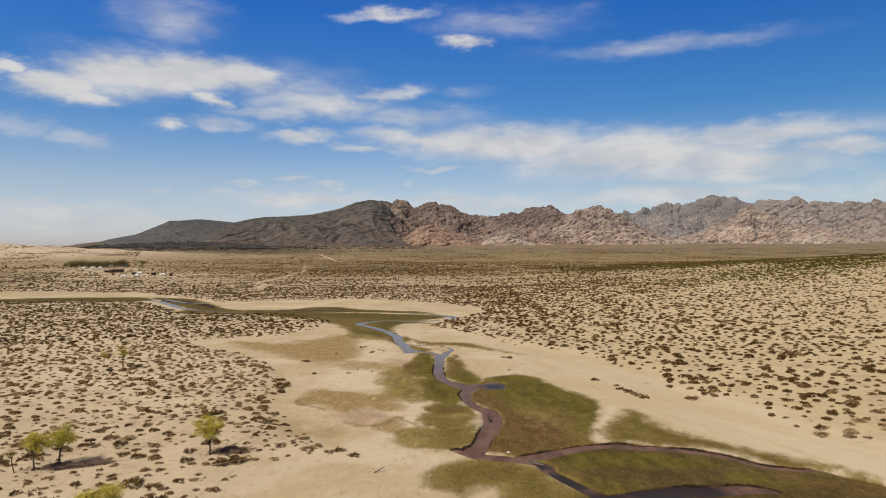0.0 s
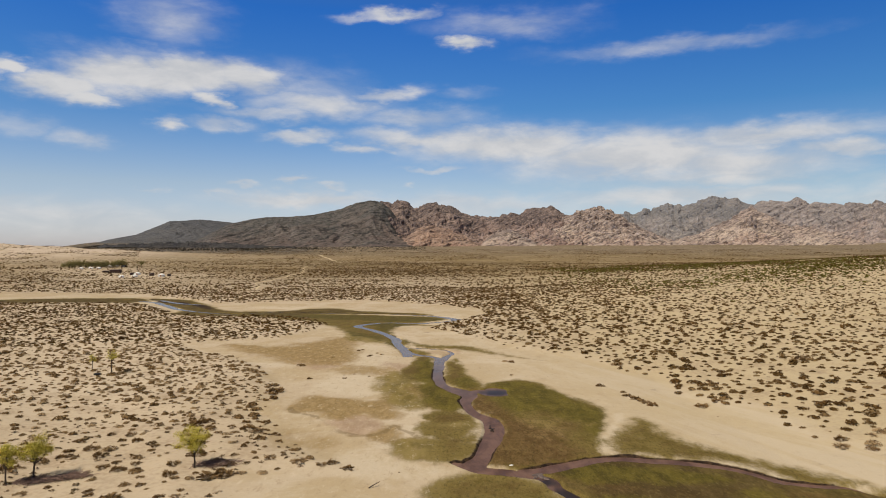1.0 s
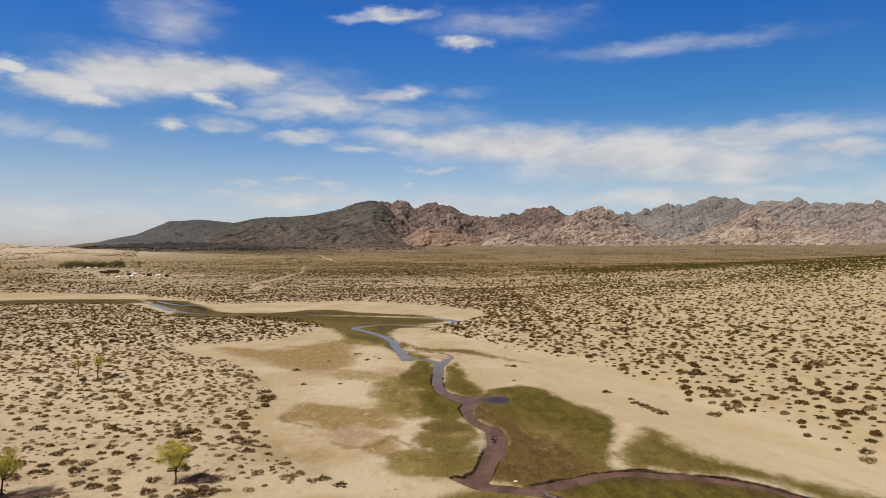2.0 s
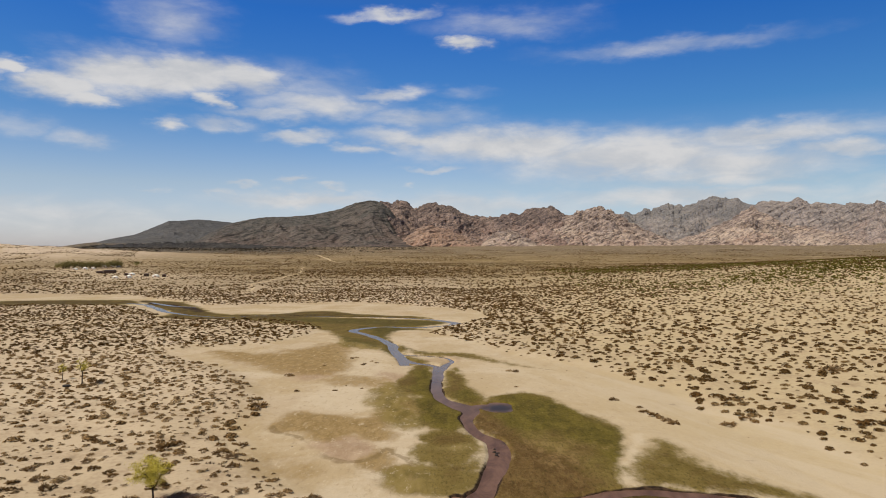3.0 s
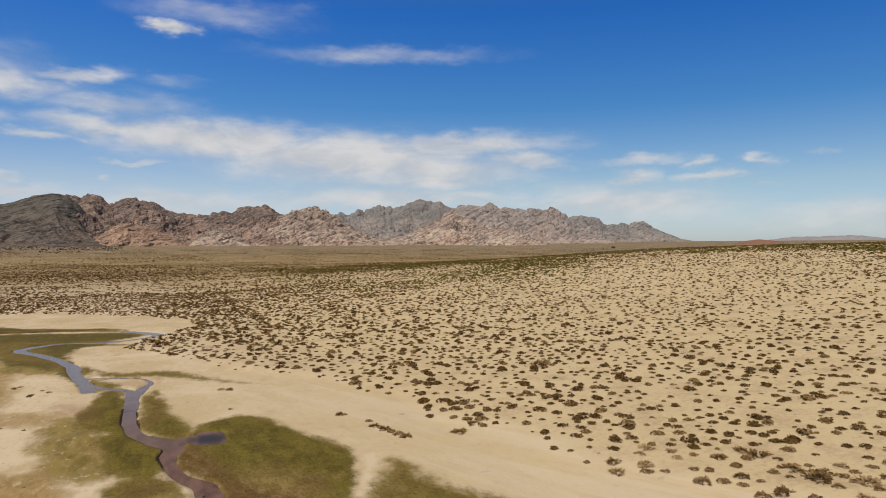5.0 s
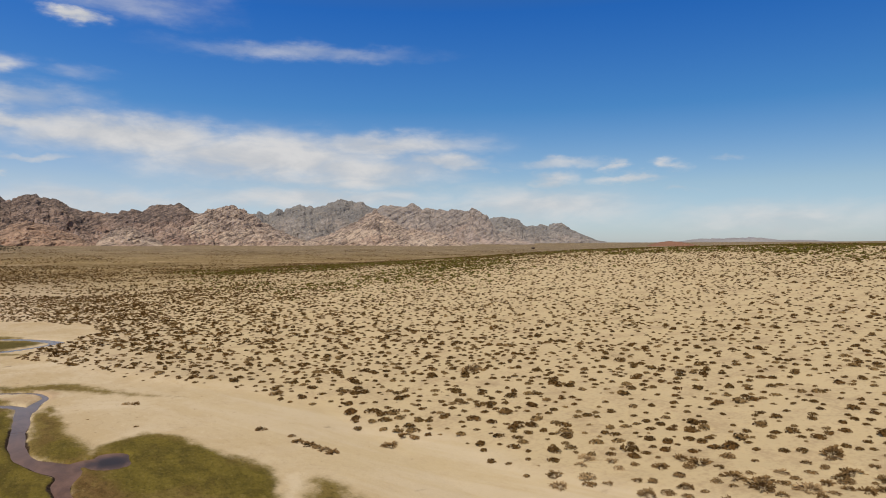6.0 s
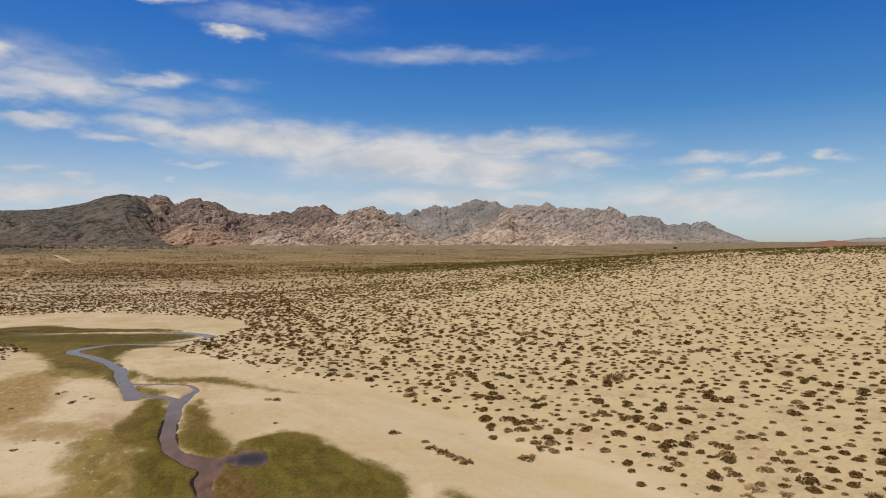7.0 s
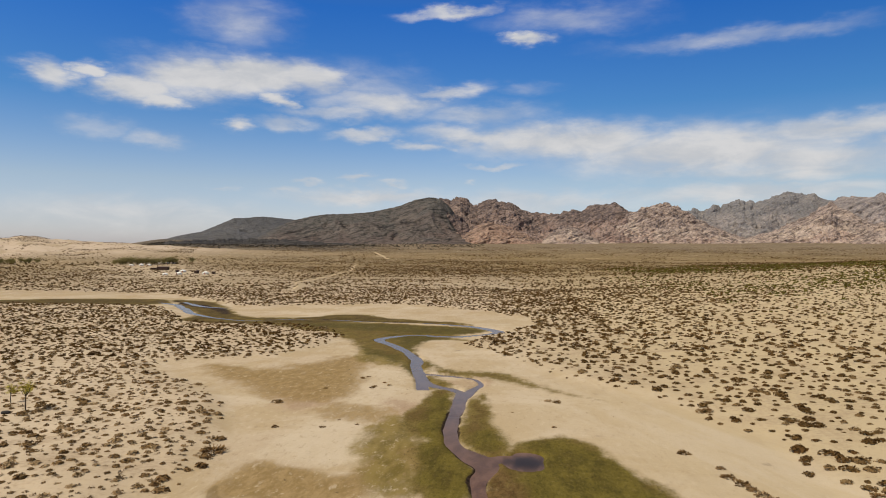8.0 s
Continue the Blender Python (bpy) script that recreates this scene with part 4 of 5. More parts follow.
mountain("basalt_apron", [(-27.5, 6), (-26.0, 8), (-24.6, 10), (-23.4, 11.5), (-21.4, 12.6), (-19.4, 13.0), (-17.5, 12.0), (-15.5, 9.5), (-13.6, 7.5), (-12.2, 6)],
         2050, 2200, 2400, BASALT, 160, 0.9, "low dark apron of basalt rubble below the hills", rows=50, smooth_face=0.2, ledge=9.0, jag=1.3)
mountain("orange_outcrop", [(-3.6, 10), (-3.0, 22), (-2.2, 33), (-1.2, 38), (-0.2, 35), (0.8, 30), (1.6, 24), (2.3, 17), (2.9, 10)],
         2330, 2480, 2650, ORANGE_ROCK, 120, 1.0, "low orange granite outcrop at the foot of the ridge", rows=80)
mountain("pale_outcrop", [(3.2, 10), (3.8, 21), (4.6, 31), (5.4, 34), (6.2, 27), (7.0, 20), (7.8, 11)],
         2380, 2520, 2680, PALE_GRANITE, 130, 1.0, "low pale granite outcrop at the foot of the ridge", rows=80)
mountain("pink_outcrop", [(25.6, 10), (26.6, 18), (27.6, 24), (28.6, 30), (29.6, 26), (30.6, 19), (31.6, 15), (32.4, 10)],
         2400, 2540, 2700, PALE_GRANITE, 140, 1.0, "low pink granite outcrop at the foot of the shoulder", rows=80, jag=1.5)
mountain("granite_ridge", [(-5.63, 71.9), (-5.12, 73.7), (-4.7, 73.9), (-4.36, 70.1), (-3.85, 75.0), (-3.38, 76.0), (-2.99, 72.2), (-2.73, 65.2), (-2.12, 62.3), (-1.6, 70.4),
                           (-1.12, 71.4), (-0.9, 69.8), (-0.63, 71.5), (-0.23, 68.5), (0.66, 67.1), (1.11, 61.6), (1.78, 56.2), (2.23, 53.8), (3.05, 51.6), (4.74, 51.9), (5.3, 55.2),
                           (5.71, 56.1), (6.36, 53.7), (6.83, 61.1), (7.39, 64.5), (8.23, 63.8), (8.93, 64.7), (9.3, 63.1), (9.73, 57.4), (10.1, 53.3), (10.67, 50.8), (11.6, 42), (12.5, 25), (13.5, 10)],
         2500, 2950, 3500, GRANITE, 50, 1.0, "craggy pinkish granite ridge with broken ledges", jag=0.7)
mountain("granite_knob", [(8.2, 14), (9.16, 36.8), (10.1, 49.2), (10.67, 50.8), (11.04, 55.0), (11.75, 57.0), (12.22, 59.8), (13.03, 61.8), (13.5, 58.2), (13.88, 54.3), (14.35, 50.1),
                          (15.53, 38.6), (16.24, 32.8), (17.18, 25.4), (18.12, 18.8), (19.4, 11)],
         2450, 2800, 3200, PALE_GRANITE, 60, 1.0, "steep pale granite knob with bare slabs", jag=0.15)
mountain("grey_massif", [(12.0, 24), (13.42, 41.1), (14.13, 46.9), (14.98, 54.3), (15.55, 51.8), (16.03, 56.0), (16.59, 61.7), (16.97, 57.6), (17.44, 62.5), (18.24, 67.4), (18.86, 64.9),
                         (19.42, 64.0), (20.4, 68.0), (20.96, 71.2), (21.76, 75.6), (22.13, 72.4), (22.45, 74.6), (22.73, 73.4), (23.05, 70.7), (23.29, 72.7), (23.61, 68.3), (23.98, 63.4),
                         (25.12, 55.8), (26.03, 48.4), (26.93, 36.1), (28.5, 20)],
         2950, 3500, 4000, HAZED_GREY, 73, 0.95, "high grey rocky massif behind the granite ridge", jag=0.9)
mountain("granite_shoulder", [(21.4, 14), (22.35, 28.4), (23.04, 40.6), (23.73, 52.8), (24.33, 60.0), (24.88, 65.6), (25.56, 66.2), (26.24, 63.7), (26.69, 63.5), (27.14, 66.7), (27.46, 68.4),
                              (27.82, 64.9), (28.26, 61.5), (28.93, 59.8), (29.59, 61.2), (30.46, 59.3), (30.77, 62.4), (31.2, 62.3), (31.97, 58.1), (32.61, 57.9), (33.25, 53.0),
                              (33.88, 46.5), (34.21, 37.1), (34.71, 28.5), (35.53, 23.8), (36.35, 19.0), (37.6, 12)],
         2750, 3200, 3600, HAZED_PINK_GREY, 80, 1.05, "broad rounded granite shoulder above the plain", jag=0.3)
mountain("granite_spur", [(18.0, 10), (19.07, 17.1), (20.01, 21.2), (20.94, 26.9), (21.87, 36.6), (22.57, 41.5), (23.49, 52.8), (24.31, 60.0), (24.86, 54.2), (25.55, 47.6), (26.22, 38.6),
                          (26.9, 32.1), (27.44, 34.4), (28.02, 31.9), (28.68, 28.6), (29.35, 25.0), (30.0, 22), (31.31, 13), (31.95, 10)],
         2500, 2850, 3150, PALE_GRANITE, 150, 1.0, "pale pink granite spur running down to the plain", jag=0.5)
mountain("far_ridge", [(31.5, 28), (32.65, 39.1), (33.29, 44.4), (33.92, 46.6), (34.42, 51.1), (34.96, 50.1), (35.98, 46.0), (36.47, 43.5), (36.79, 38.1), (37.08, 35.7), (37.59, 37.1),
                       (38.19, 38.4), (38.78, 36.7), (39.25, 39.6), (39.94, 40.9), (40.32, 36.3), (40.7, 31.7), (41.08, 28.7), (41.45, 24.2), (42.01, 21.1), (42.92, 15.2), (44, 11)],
         3500, 3900, 4400, HAZED_GREY, 90, 0.8, "distant grey ridge tapering into the plain", jag=0.7)
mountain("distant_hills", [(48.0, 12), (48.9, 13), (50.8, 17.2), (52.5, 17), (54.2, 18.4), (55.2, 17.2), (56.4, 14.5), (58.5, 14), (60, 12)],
         4350, 4600, 4850, HAZED_ROCK, 100, 0.3, "distant hills on the horizon, paled by haze put into their colour", rows=30, ledge=0.0)
mountain("red_mound", [(46.4, 8), (46.9, 10.4), (47.6, 13.0), (48.3, 13.9), (49, 12.8), (49.8, 10), (50.4, 8)],
         2350, 2500, 2650, RED_ROCK, 110, 0.2, "low red earth mound on the plain", rows=30, ledge=0.0)


# ---- scrub ----
rng = np.random.default_rng(7)


def shrub_template(leaves, seed, size=0.2):
    """A low ragged dome of small leaf blades, one metre in radius; three corners a blade."""
    g = np.random.default_rng(seed)
    lobes = g.uniform(-0.34, 0.34, (3, 2))
    wide, tall = g.uniform(0.5, 0.68, 3), g.uniform(0.4, 0.56, 3)
    pick = g.integers(0, 3, leaves)
    th, up = g.uniform(0, 2 * np.pi, leaves), g.uniform(0.0, 1.0, leaves) ** 0.8
    depth = g.uniform(0.72, 1.05, leaves)
    out = np.stack([np.sqrt(1 - up * up) * np.cos(th), np.sqrt(1 - up * up) * np.sin(th), up], -1)
    c = out * depth[:, None] * np.stack([wide, wide, tall], -1)[pick]
    c[:, :2] += lobes[pick]
    face = out * [1, 1, 1.3] + g.normal(size=(leaves, 3)) * 0.55
    face /= np.linalg.norm(face, axis=1)[:, None]
    a = np.cross(face, g.normal(size=(leaves, 3)))
    a /= np.linalg.norm(a, axis=1)[:, None]
    b = np.cross(face, a)
    s = size * g.uniform(0.7, 1.35, (leaves, 1))
    v = np.stack([c + a * s, c + (-0.5 * a + 0.87 * b) * s, c + (-0.5 * a - 0.87 * b) * s], 1)
    v[..., 2] = np.maximum(v[..., 2], -0.05)
    return v.reshape(-1, 3)


def twig_template(twigs, seed, gap=0.0):
    """A dome of thin twigs and small leaves that fan out from a root, one metre in radius; gap leaves part of it bare."""
    g = np.random.default_rng(seed)
    th, up = g.uniform(0, 2 * np.pi, twigs), g.uniform(0.08, 1.0, twigs)
    th = g.uniform(0, 6.28) + th * (1 - gap)
    n = twigs
    ragged = 1 + 0.2 * np.sin(3 * th + g.uniform(0, 6)) + 0.12 * np.sin(7 * th + g.uniform(0, 6))
    out = np.stack([np.sqrt(1 - up * up) * np.cos(th), np.sqrt(1 - up * up) * np.sin(th), 0.62 * up], -1) * ragged[:, None]
    tip = out * g.uniform(0.75, 1.05, (n, 1))
    root = tip * g.uniform(0.35, 0.7, (n, 1)) * [1, 1, 0.8]
    side = np.cross(out, g.normal(size=(n, 3)))
    side *= (g.uniform(0.035, 0.075, n) / np.linalg.norm(side, axis=1))[:, None]
    v = np.stack([root - 0.4 * side, tip + side, tip - side + g.normal(size=(n, 3)) * 0.05], 1)
    v[..., 2] = np.maximum(v[..., 2], -0.05)
    return v.reshape(-1, 3)


def spread(count, r0, r1, az0, az1, density, room=1.3):
    """Random places between two rings, kept by density(x, y)."""
    r = np.sqrt(rng.uniform(r0 * r0, r1 * r1, count))
    a = np.radians(rng.uniform(az0, az1, count))
    x, y = r * np.sin(a), r * np.cos(a)
    keep = rng.uniform(0, 1, count) < density(x, y)
    x, y = x[keep], y[keep]
    # bushes keep some room between them
    taken, kept = {}, []
    wide = room * rng.uniform(0.7, 1.35, len(x))
    for k, (a, b, w) in enumerate(zip(x.tolist(), y.tolist(), wide.tolist())):
        i, j = int(a // room), int(b // room)
        near = [q for di in (-1, 0, 1) for dj in (-1, 0, 1) for q in taken.get((i + di, j + dj), ())]
        if all((a - u) ** 2 + (b - v) ** 2 > w * w for u, v in near):
            taken.setdefault((i, j), []).append((a, b))
            kept.append(k)
    return x[kept], y[kept]


TRACK = [(-157, 801), (-154, 755), (-135, 664), (-134, 610), (-130, 533), (-129, 477), (-117, 441), (-106, 383)]


def scrub_density(x, y):
    bare = valley_gap(x, y)
    d = smoothstep(bare, 0.3, 3.0)
    patch = 0.5 + 0.5 * fbm(x / 28, y / 28, 3, 77) + 0.5 * fbm(x / 8, y / 10, 2, 78)
    patch = patch + 0.9 * fbm(x / 13, y / 16, 3, 75) * smoothstep(x, -15, -30) * smoothstep(np.hypot(x, y), 190, 110)
    d = d * (1 - 0.9 * smoothstep(-line_gap(x, y, flowing([(a, b, 3.0) for a, b in TRACK])), -2.5, 0.0))
    d = d * (1 - 0.25 * smoothstep(x, 80, 170) * smoothstep(y, 150, 260)) * (1 - 0.35 * smoothstep(x, -15, -25) * smoothstep(np.hypot(x, y), 105, 75))
    d = d * (1 - 0.8 * smoothstep(fbm(x / 90, y / 30, 3, 79), 0.28, 0.42) * smoothstep(np.hypot(x, y), 360, 470))
    far = np.hypot(x, y)
    d = d * (1 - 0.7 * smoothstep(far, 560, 940)) * (1 - 0.45 * smoothstep(np.exp(-((x + 760) ** 2 + (y - 960) ** 2) / (2 * 250**2)), 0.1, 0.5))
    d = d * (1 - 0.85 * np.exp(-((x + 258) ** 2 + (y - 572) ** 2) / (2 * 48**2))) * (1 - 0.8 * np.exp(-((x + 335) ** 2 + (y - 665) ** 2) / (2 * 40**2)))
    return d * np.clip(np.where(x < -15, 0.56, 0.42) + 0.7 * patch, 0, 1) * np.where((x > 40) & (far < 420), 0.58, np.where((x < -15) | (far > 240), 1.0, 0.75))


def scrub_field(name, x, y, sizes, templates, label, mat=None):
    n = len(x)
    z = land(x, y)
    kind = rng.integers(0, len(templates), n)
    turn = rng.uniform(0, 2 * np.pi, n)
    flat = rng.uniform(0.55, 1.0, n)
    verts = np.stack(templates)[kind]
    c, s = np.cos(turn)[:, None], np.sin(turn)[:, None]
    v = np.empty_like(verts)
    v[..., 0] = (verts[..., 0] * c - verts[..., 1] * s) * sizes[:, None] + x[:, None]
    v[..., 1] = (verts[..., 0] * s + verts[..., 1] * c) * sizes[:, None] + y[:, None]
    v[..., 2] = verts[..., 2] * (sizes * flat)[:, None] + z[:, None] - 0.03
    v = v.reshape(-1, 3)
    ob = mesh_object(name, v, np.arange(len(v)).reshape(-1, 3), mat or SCRUB)
    store(ob, "tone", np.repeat(rng.uniform(0, 1, n), verts.shape[1]))
    return tagged(ob, label, "shrub", kind="stuff")


def sizes_of(n, mean=0.62):
    return np.clip(mean * np.exp(rng.normal(0, 0.34, n)), 0.22, 1.35)


near_kinds = [shrub_template(230, 200 + k, 0.1) if k % 3 == 0 else twig_template(230, 220 + k, 0.2 * (k % 3 - 1)) for k in range(12)]
half_kinds = [shrub_template(90, 250 + k, 0.17) for k in range(12)]
mid_kinds = [shrub_template(17, 300 + k, 0.36) for k in range(12)]
far_kinds = [shrub_template(8, 400 + k, 0.5) for k in range(12)]
nx, ny = spread(36000, 45, 190, -50, 72, scrub_density, 1.45)
mx, my = spread(92000, 190, 430, -46, 68, scrub_density, 1.2)
fx, fy = spread(86000, 430, 950, -44, 66, scrub_density, 1.4)
dx, dy = spread(62000, 600, 1900, -40, 56, lambda x, y: np.clip(0.3 + 1.2 * fbm(x / 60, y / 110, 4, 88), 0, 1) * np.where(np.hypot(x + 760, y - 960) < 420, 0.75 * smoothstep(fbm(x / 30, y / 45, 4, 89), 0.0, 0.25), 1.0))

hx, hy = spread(42000, 860, 1500, -47, -24, lambda x, y: np.exp(-((x + 760) ** 2 + (y - 960) ** 2) / (2 * 300**2)) * np.clip(0.2 + 1.6 * fbm(x / 35, y / 60, 4, 86), 0, 1))


def crest_density(x, y):
    back = smoothstep(y, 190, 380) ** 2 * smoothstep(x, 60, 170)
    return np.maximum(back, smoothstep(x, 225, 300)) * (1 - smoothstep(np.hypot(x, y), 640, 800)) * np.clip(0.45 + 1.1 * fbm(x / 45, y / 45, 3, 66), 0, 1)


gx, gy = spread(125000, 180, 800, 8, 74, crest_density, 0.9)

SINGLE = [(12.8, 145.8, 0.7), (14.2, 145.0, 0.6), (26.9, 120.3, 0.75), (29.4, 115.2, 0.55), (29.3, 112.2, 0.7), (29.9, 110.2, 0.7), (30.3, 108.9, 0.8),
          (30.9, 107.2, 0.7), (31.3, 105.4, 0.7), (34.9, 139.7, 1.1), (38.3, 104.7, 0.9), (41.3, 106.7, 0.8), (41.9, 105.0, 0.8), (-27.3, 114.8, 1.2)]
SINGLE_WEST = [(-9.9, 76.2, 0.7), (-18.6, 74.6, 0.6), (-11.9, 77.7, 0.6), (-12.9, 77.0, 0.5), (-19.3, 160.9, 0.55), (-18.7, 162.6, 0.4), (-16.2, 153.1, 0.5), (-15.9, 154.2, 0.45),
          (-14.8, 157.5, 0.35), (-13.6, 155.4, 0.35), (-23.8, 151.8, 0.45), (-17.8, 127.4, 0.4), (-24.0, 127.0, 0.45), (-28.4, 140.8, 0.95), (-16.5, 131.4, 0.25),
          (-13.5, 129.2, 0.25), (7.2, 138.1, 0.25), (12.7, 130.4, 0.3), (66.5, 131.0, 1.6), (48.0, 80.2, 0.8), (45.6, 81.9, 0.8)]

order = np.argsort(np.hypot(nx - 4, ny - 45))
nearest, rest = order[:260], order[260:]
spots = [(x, y, 1.25 * r) for x, y, r in SINGLE + SINGLE_WEST] + [(a, b, c) for a, b, c in zip(nx[nearest], ny[nearest], sizes_of(260, 0.6))]
shrub_meshes = []
for k, verts in enumerate(near_kinds):
    proto = mesh_object("desert_shrub", verts, np.arange(len(verts)).reshape(-1, 3), TWIGS)
    shrub_meshes.append(proto.data)
    bpy.data.objects.remove(proto)
heights = land(np.array([s[0] for s in spots]), np.array([s[1] for s in spots]))
for k, ((x, y, size), z) in enumerate(zip(spots, heights)):
    ob = new("desert_shrub", shrub_meshes[k % 12])
    ob.matrix_world = Matrix.LocRotScale((x, y, z - 0.03), Euler((0, 0, rng.uniform(0, 6.28))), (size, size * rng.uniform(0.75, 1.1), size * rng.uniform(0.55, 0.95)))
    tagged(ob, "low brown-green thorny shrub on a sand mound", "shrub", "scattered desert shrubs")
close = np.hypot(nx[rest], ny[rest]) < 100
west = nx[rest] < 0
for picked, kinds, mat in ((rest[close], near_kinds, TWIGS), (rest[~close & west], half_kinds, TWIGS), (rest[~close & ~west], half_kinds, SCRUB)):
    scrub_field("scrub", nx[picked], ny[picked], sizes_of(len(picked), 0.7) * np.where(nx[picked] < 0, 0.9, 1.05 - 0.12 * smoothstep(nx[picked], 70, 120)), kinds, "scattered low brown desert scrub on pale sand", mat)
tx, ty = spread(30000, 50, 300, -50, -2, lambda x, y: smoothstep(valley_gap(x, y), 0.0, 4.0) * np.clip(0.35 + 1.1 * fbm(x / 17, y / 17, 3, 97), 0, 1), 0.8)
scrub_field("grass_tufts", tx, ty, sizes_of(len(tx), 0.36), [shrub_template(14, 500 + k, 0.3) for k in range(12)], "small dry grass tufts between the shrubs", TUFT)
vx, vy = spread(170, 70, 190, -24, 22, lambda x, y: smoothstep(-valley_gap(x, y), 1.0, 4.0) * (near_only(x, y, meadow_mask, away=0.0) < 0.05) * smoothstep(water_gap(x, y), 1.0, 2.0), 3.0)
scrub_field("grass_tufts", vx, vy, sizes_of(len(vx), 0.2) * 0.8, [shrub_template(24, 540 + k, 0.25) for k in range(12)], "tiny dry tufts scattered over bare silt", TUFT)
scrub_field("scrub", mx, my, sizes_of(len(mx), 0.8) * np.where(mx < 0, 0.85, 1 - 0.28 * smoothstep(mx, 60, 140)), mid_kinds, "scattered low brown desert scrub on the sandy plain")
scrub_field("scrub", fx, fy, sizes_of(len(fx), 0.88), far_kinds, "sparse low scrub dotting the far plain")

scrub_field("scrub", dx, dy, sizes_of(len(dx), 1.1), [shrub_template(4, 450 + k, 0.75) for k in range(12)], "low scrub speckling the distant steppe")
bx, by = spread(36000, 1380, 2440, -31.5, -1.5, lambda x, y: smoothstep(np.hypot(x, y) + 170 * fbm(x / 90, y / 160, 4, 31), 1560, 2050) * (0.25 + 0.75 * smoothstep(np.degrees(np.arctan2(x, y)), -11, -17)) * np.clip(0.5 + fbm(x / 50, y / 120, 3, 33), 0.05, 1), 4.0)
scrub_field("scrub", bx, by, sizes_of(len(bx), 1.0) * 2.3, [shrub_template(6, 520 + k, 0.6) for k in range(12)], "dark bushes growing among basalt rubble", RUBBLE_SCRUB)
scrub_field("scrub", hx, hy, sizes_of(len(hx), 1.15), [shrub_template(5, 480 + k, 0.65) for k in range(12)], "tufts of dry scrub dotting the pale dunes")
scrub_field("scrub", gx, gy, sizes_of(len(gx), 0.8), far_kinds, "olive green scrub along the crest of the dune", GREEN_SCRUB)


# ---- trees ----
def tube(points, radii, sides=7):
    """A tapered limb along points, as a closed skin of four-cornered faces."""
    pts, verts = [Vector(q) for q in points], []
    for k, q in enumerate(pts):
        way = (pts[min(k + 1, len(pts) - 1)] - pts[max(k - 1, 0)]).normalized()
        side = way.cross(Vector((0.3, 0.9, 0.1))).normalized()
        up = way.cross(side)
        for j in range(sides):
            a = 2 * math.pi * j / sides
            verts.append(q + (side * math.cos(a) + up * math.sin(a)) * radii[k])
    faces = [(i * sides + j, i * sides + (j + 1) % sides, (i + 1) * sides + (j + 1) % sides, (i + 1) * sides + j)
             for i in range(len(pts) - 1) for j in range(sides)]
    return verts, faces


def join(pieces):
    verts, faces = [], []
    for v, f in pieces:
        n = len(verts)
        verts += [tuple(q) for q in v]
        faces += [tuple(i + n for i in face) for face in f]
    return verts, faces


def part(name, verts, faces, mat, parent, label="", smooth=False):
    """One mesh as a part of a thing."""
    me = bpy.data.meshes.new(name)
    me.from_pydata([tuple(v) for v in verts], [], [tuple(f) for f in faces])
    me.materials.append(mat)
    me.polygons.foreach_set("use_smooth", [smooth] * len(me.polygons))
    ob = new(name, me)
    ob.parent = parent
    return tagged(ob, label)


def thing(name, x, y, turn=0.0, label="", category="", group="", size=1.0, sink=0.05):
    z = float(land(np.array([x]), np.array([y]))[0]) - sink
    ob = new(name)
    ob.matrix_world = Matrix.LocRotScale((x, y, z), Euler((0, 0, radians(turn))), (size, size, size))
    return tagged(ob, label, category, group)


BARK = plain_material("grey_bark", (0.062, 0.045, 0.033), 0.9, 0.4, 6.0)
LEAF = leaf_material("spring_leaf", (0.34, 0.29, 0.045), (0.64, 0.53, 0.105), (0.50, 0.42, 0.07))
# leaf colour lightened to include the haze in front of the camp's trees
BELT_LEAF = leaf_material("hazed_leaf", (0.17, 0.145, 0.055), (0.30, 0.245, 0.10), (0.23, 0.195, 0.075))


def crown_leaves(g, tips, count, reach, size):
    """Small leaf blades gathered round the ends of the twigs, ragged at the rim."""
    tips = np.array(tips)
    pick = g.integers(0, len(tips), count)
    away = g.normal(size=(count, 3)) * reach * [1, 1, 0.75]
    c = tips[pick] + away
    a = g.normal(size=(count, 3))
    b = np.cross(a, g.normal(size=(count, 3)))
    a /= np.linalg.norm(a, axis=1)[:, None]
    b /= np.linalg.norm(b, axis=1)[:, None]
    s = size * g.uniform(0.6, 1.4, (count, 1))
    v = np.stack([c - a * s, c + b * s * 0.5, c + a * s, c - b * s * 0.5], 1).reshape(-1, 3)
    return v, np.arange(len(v)).reshape(-1, 4)


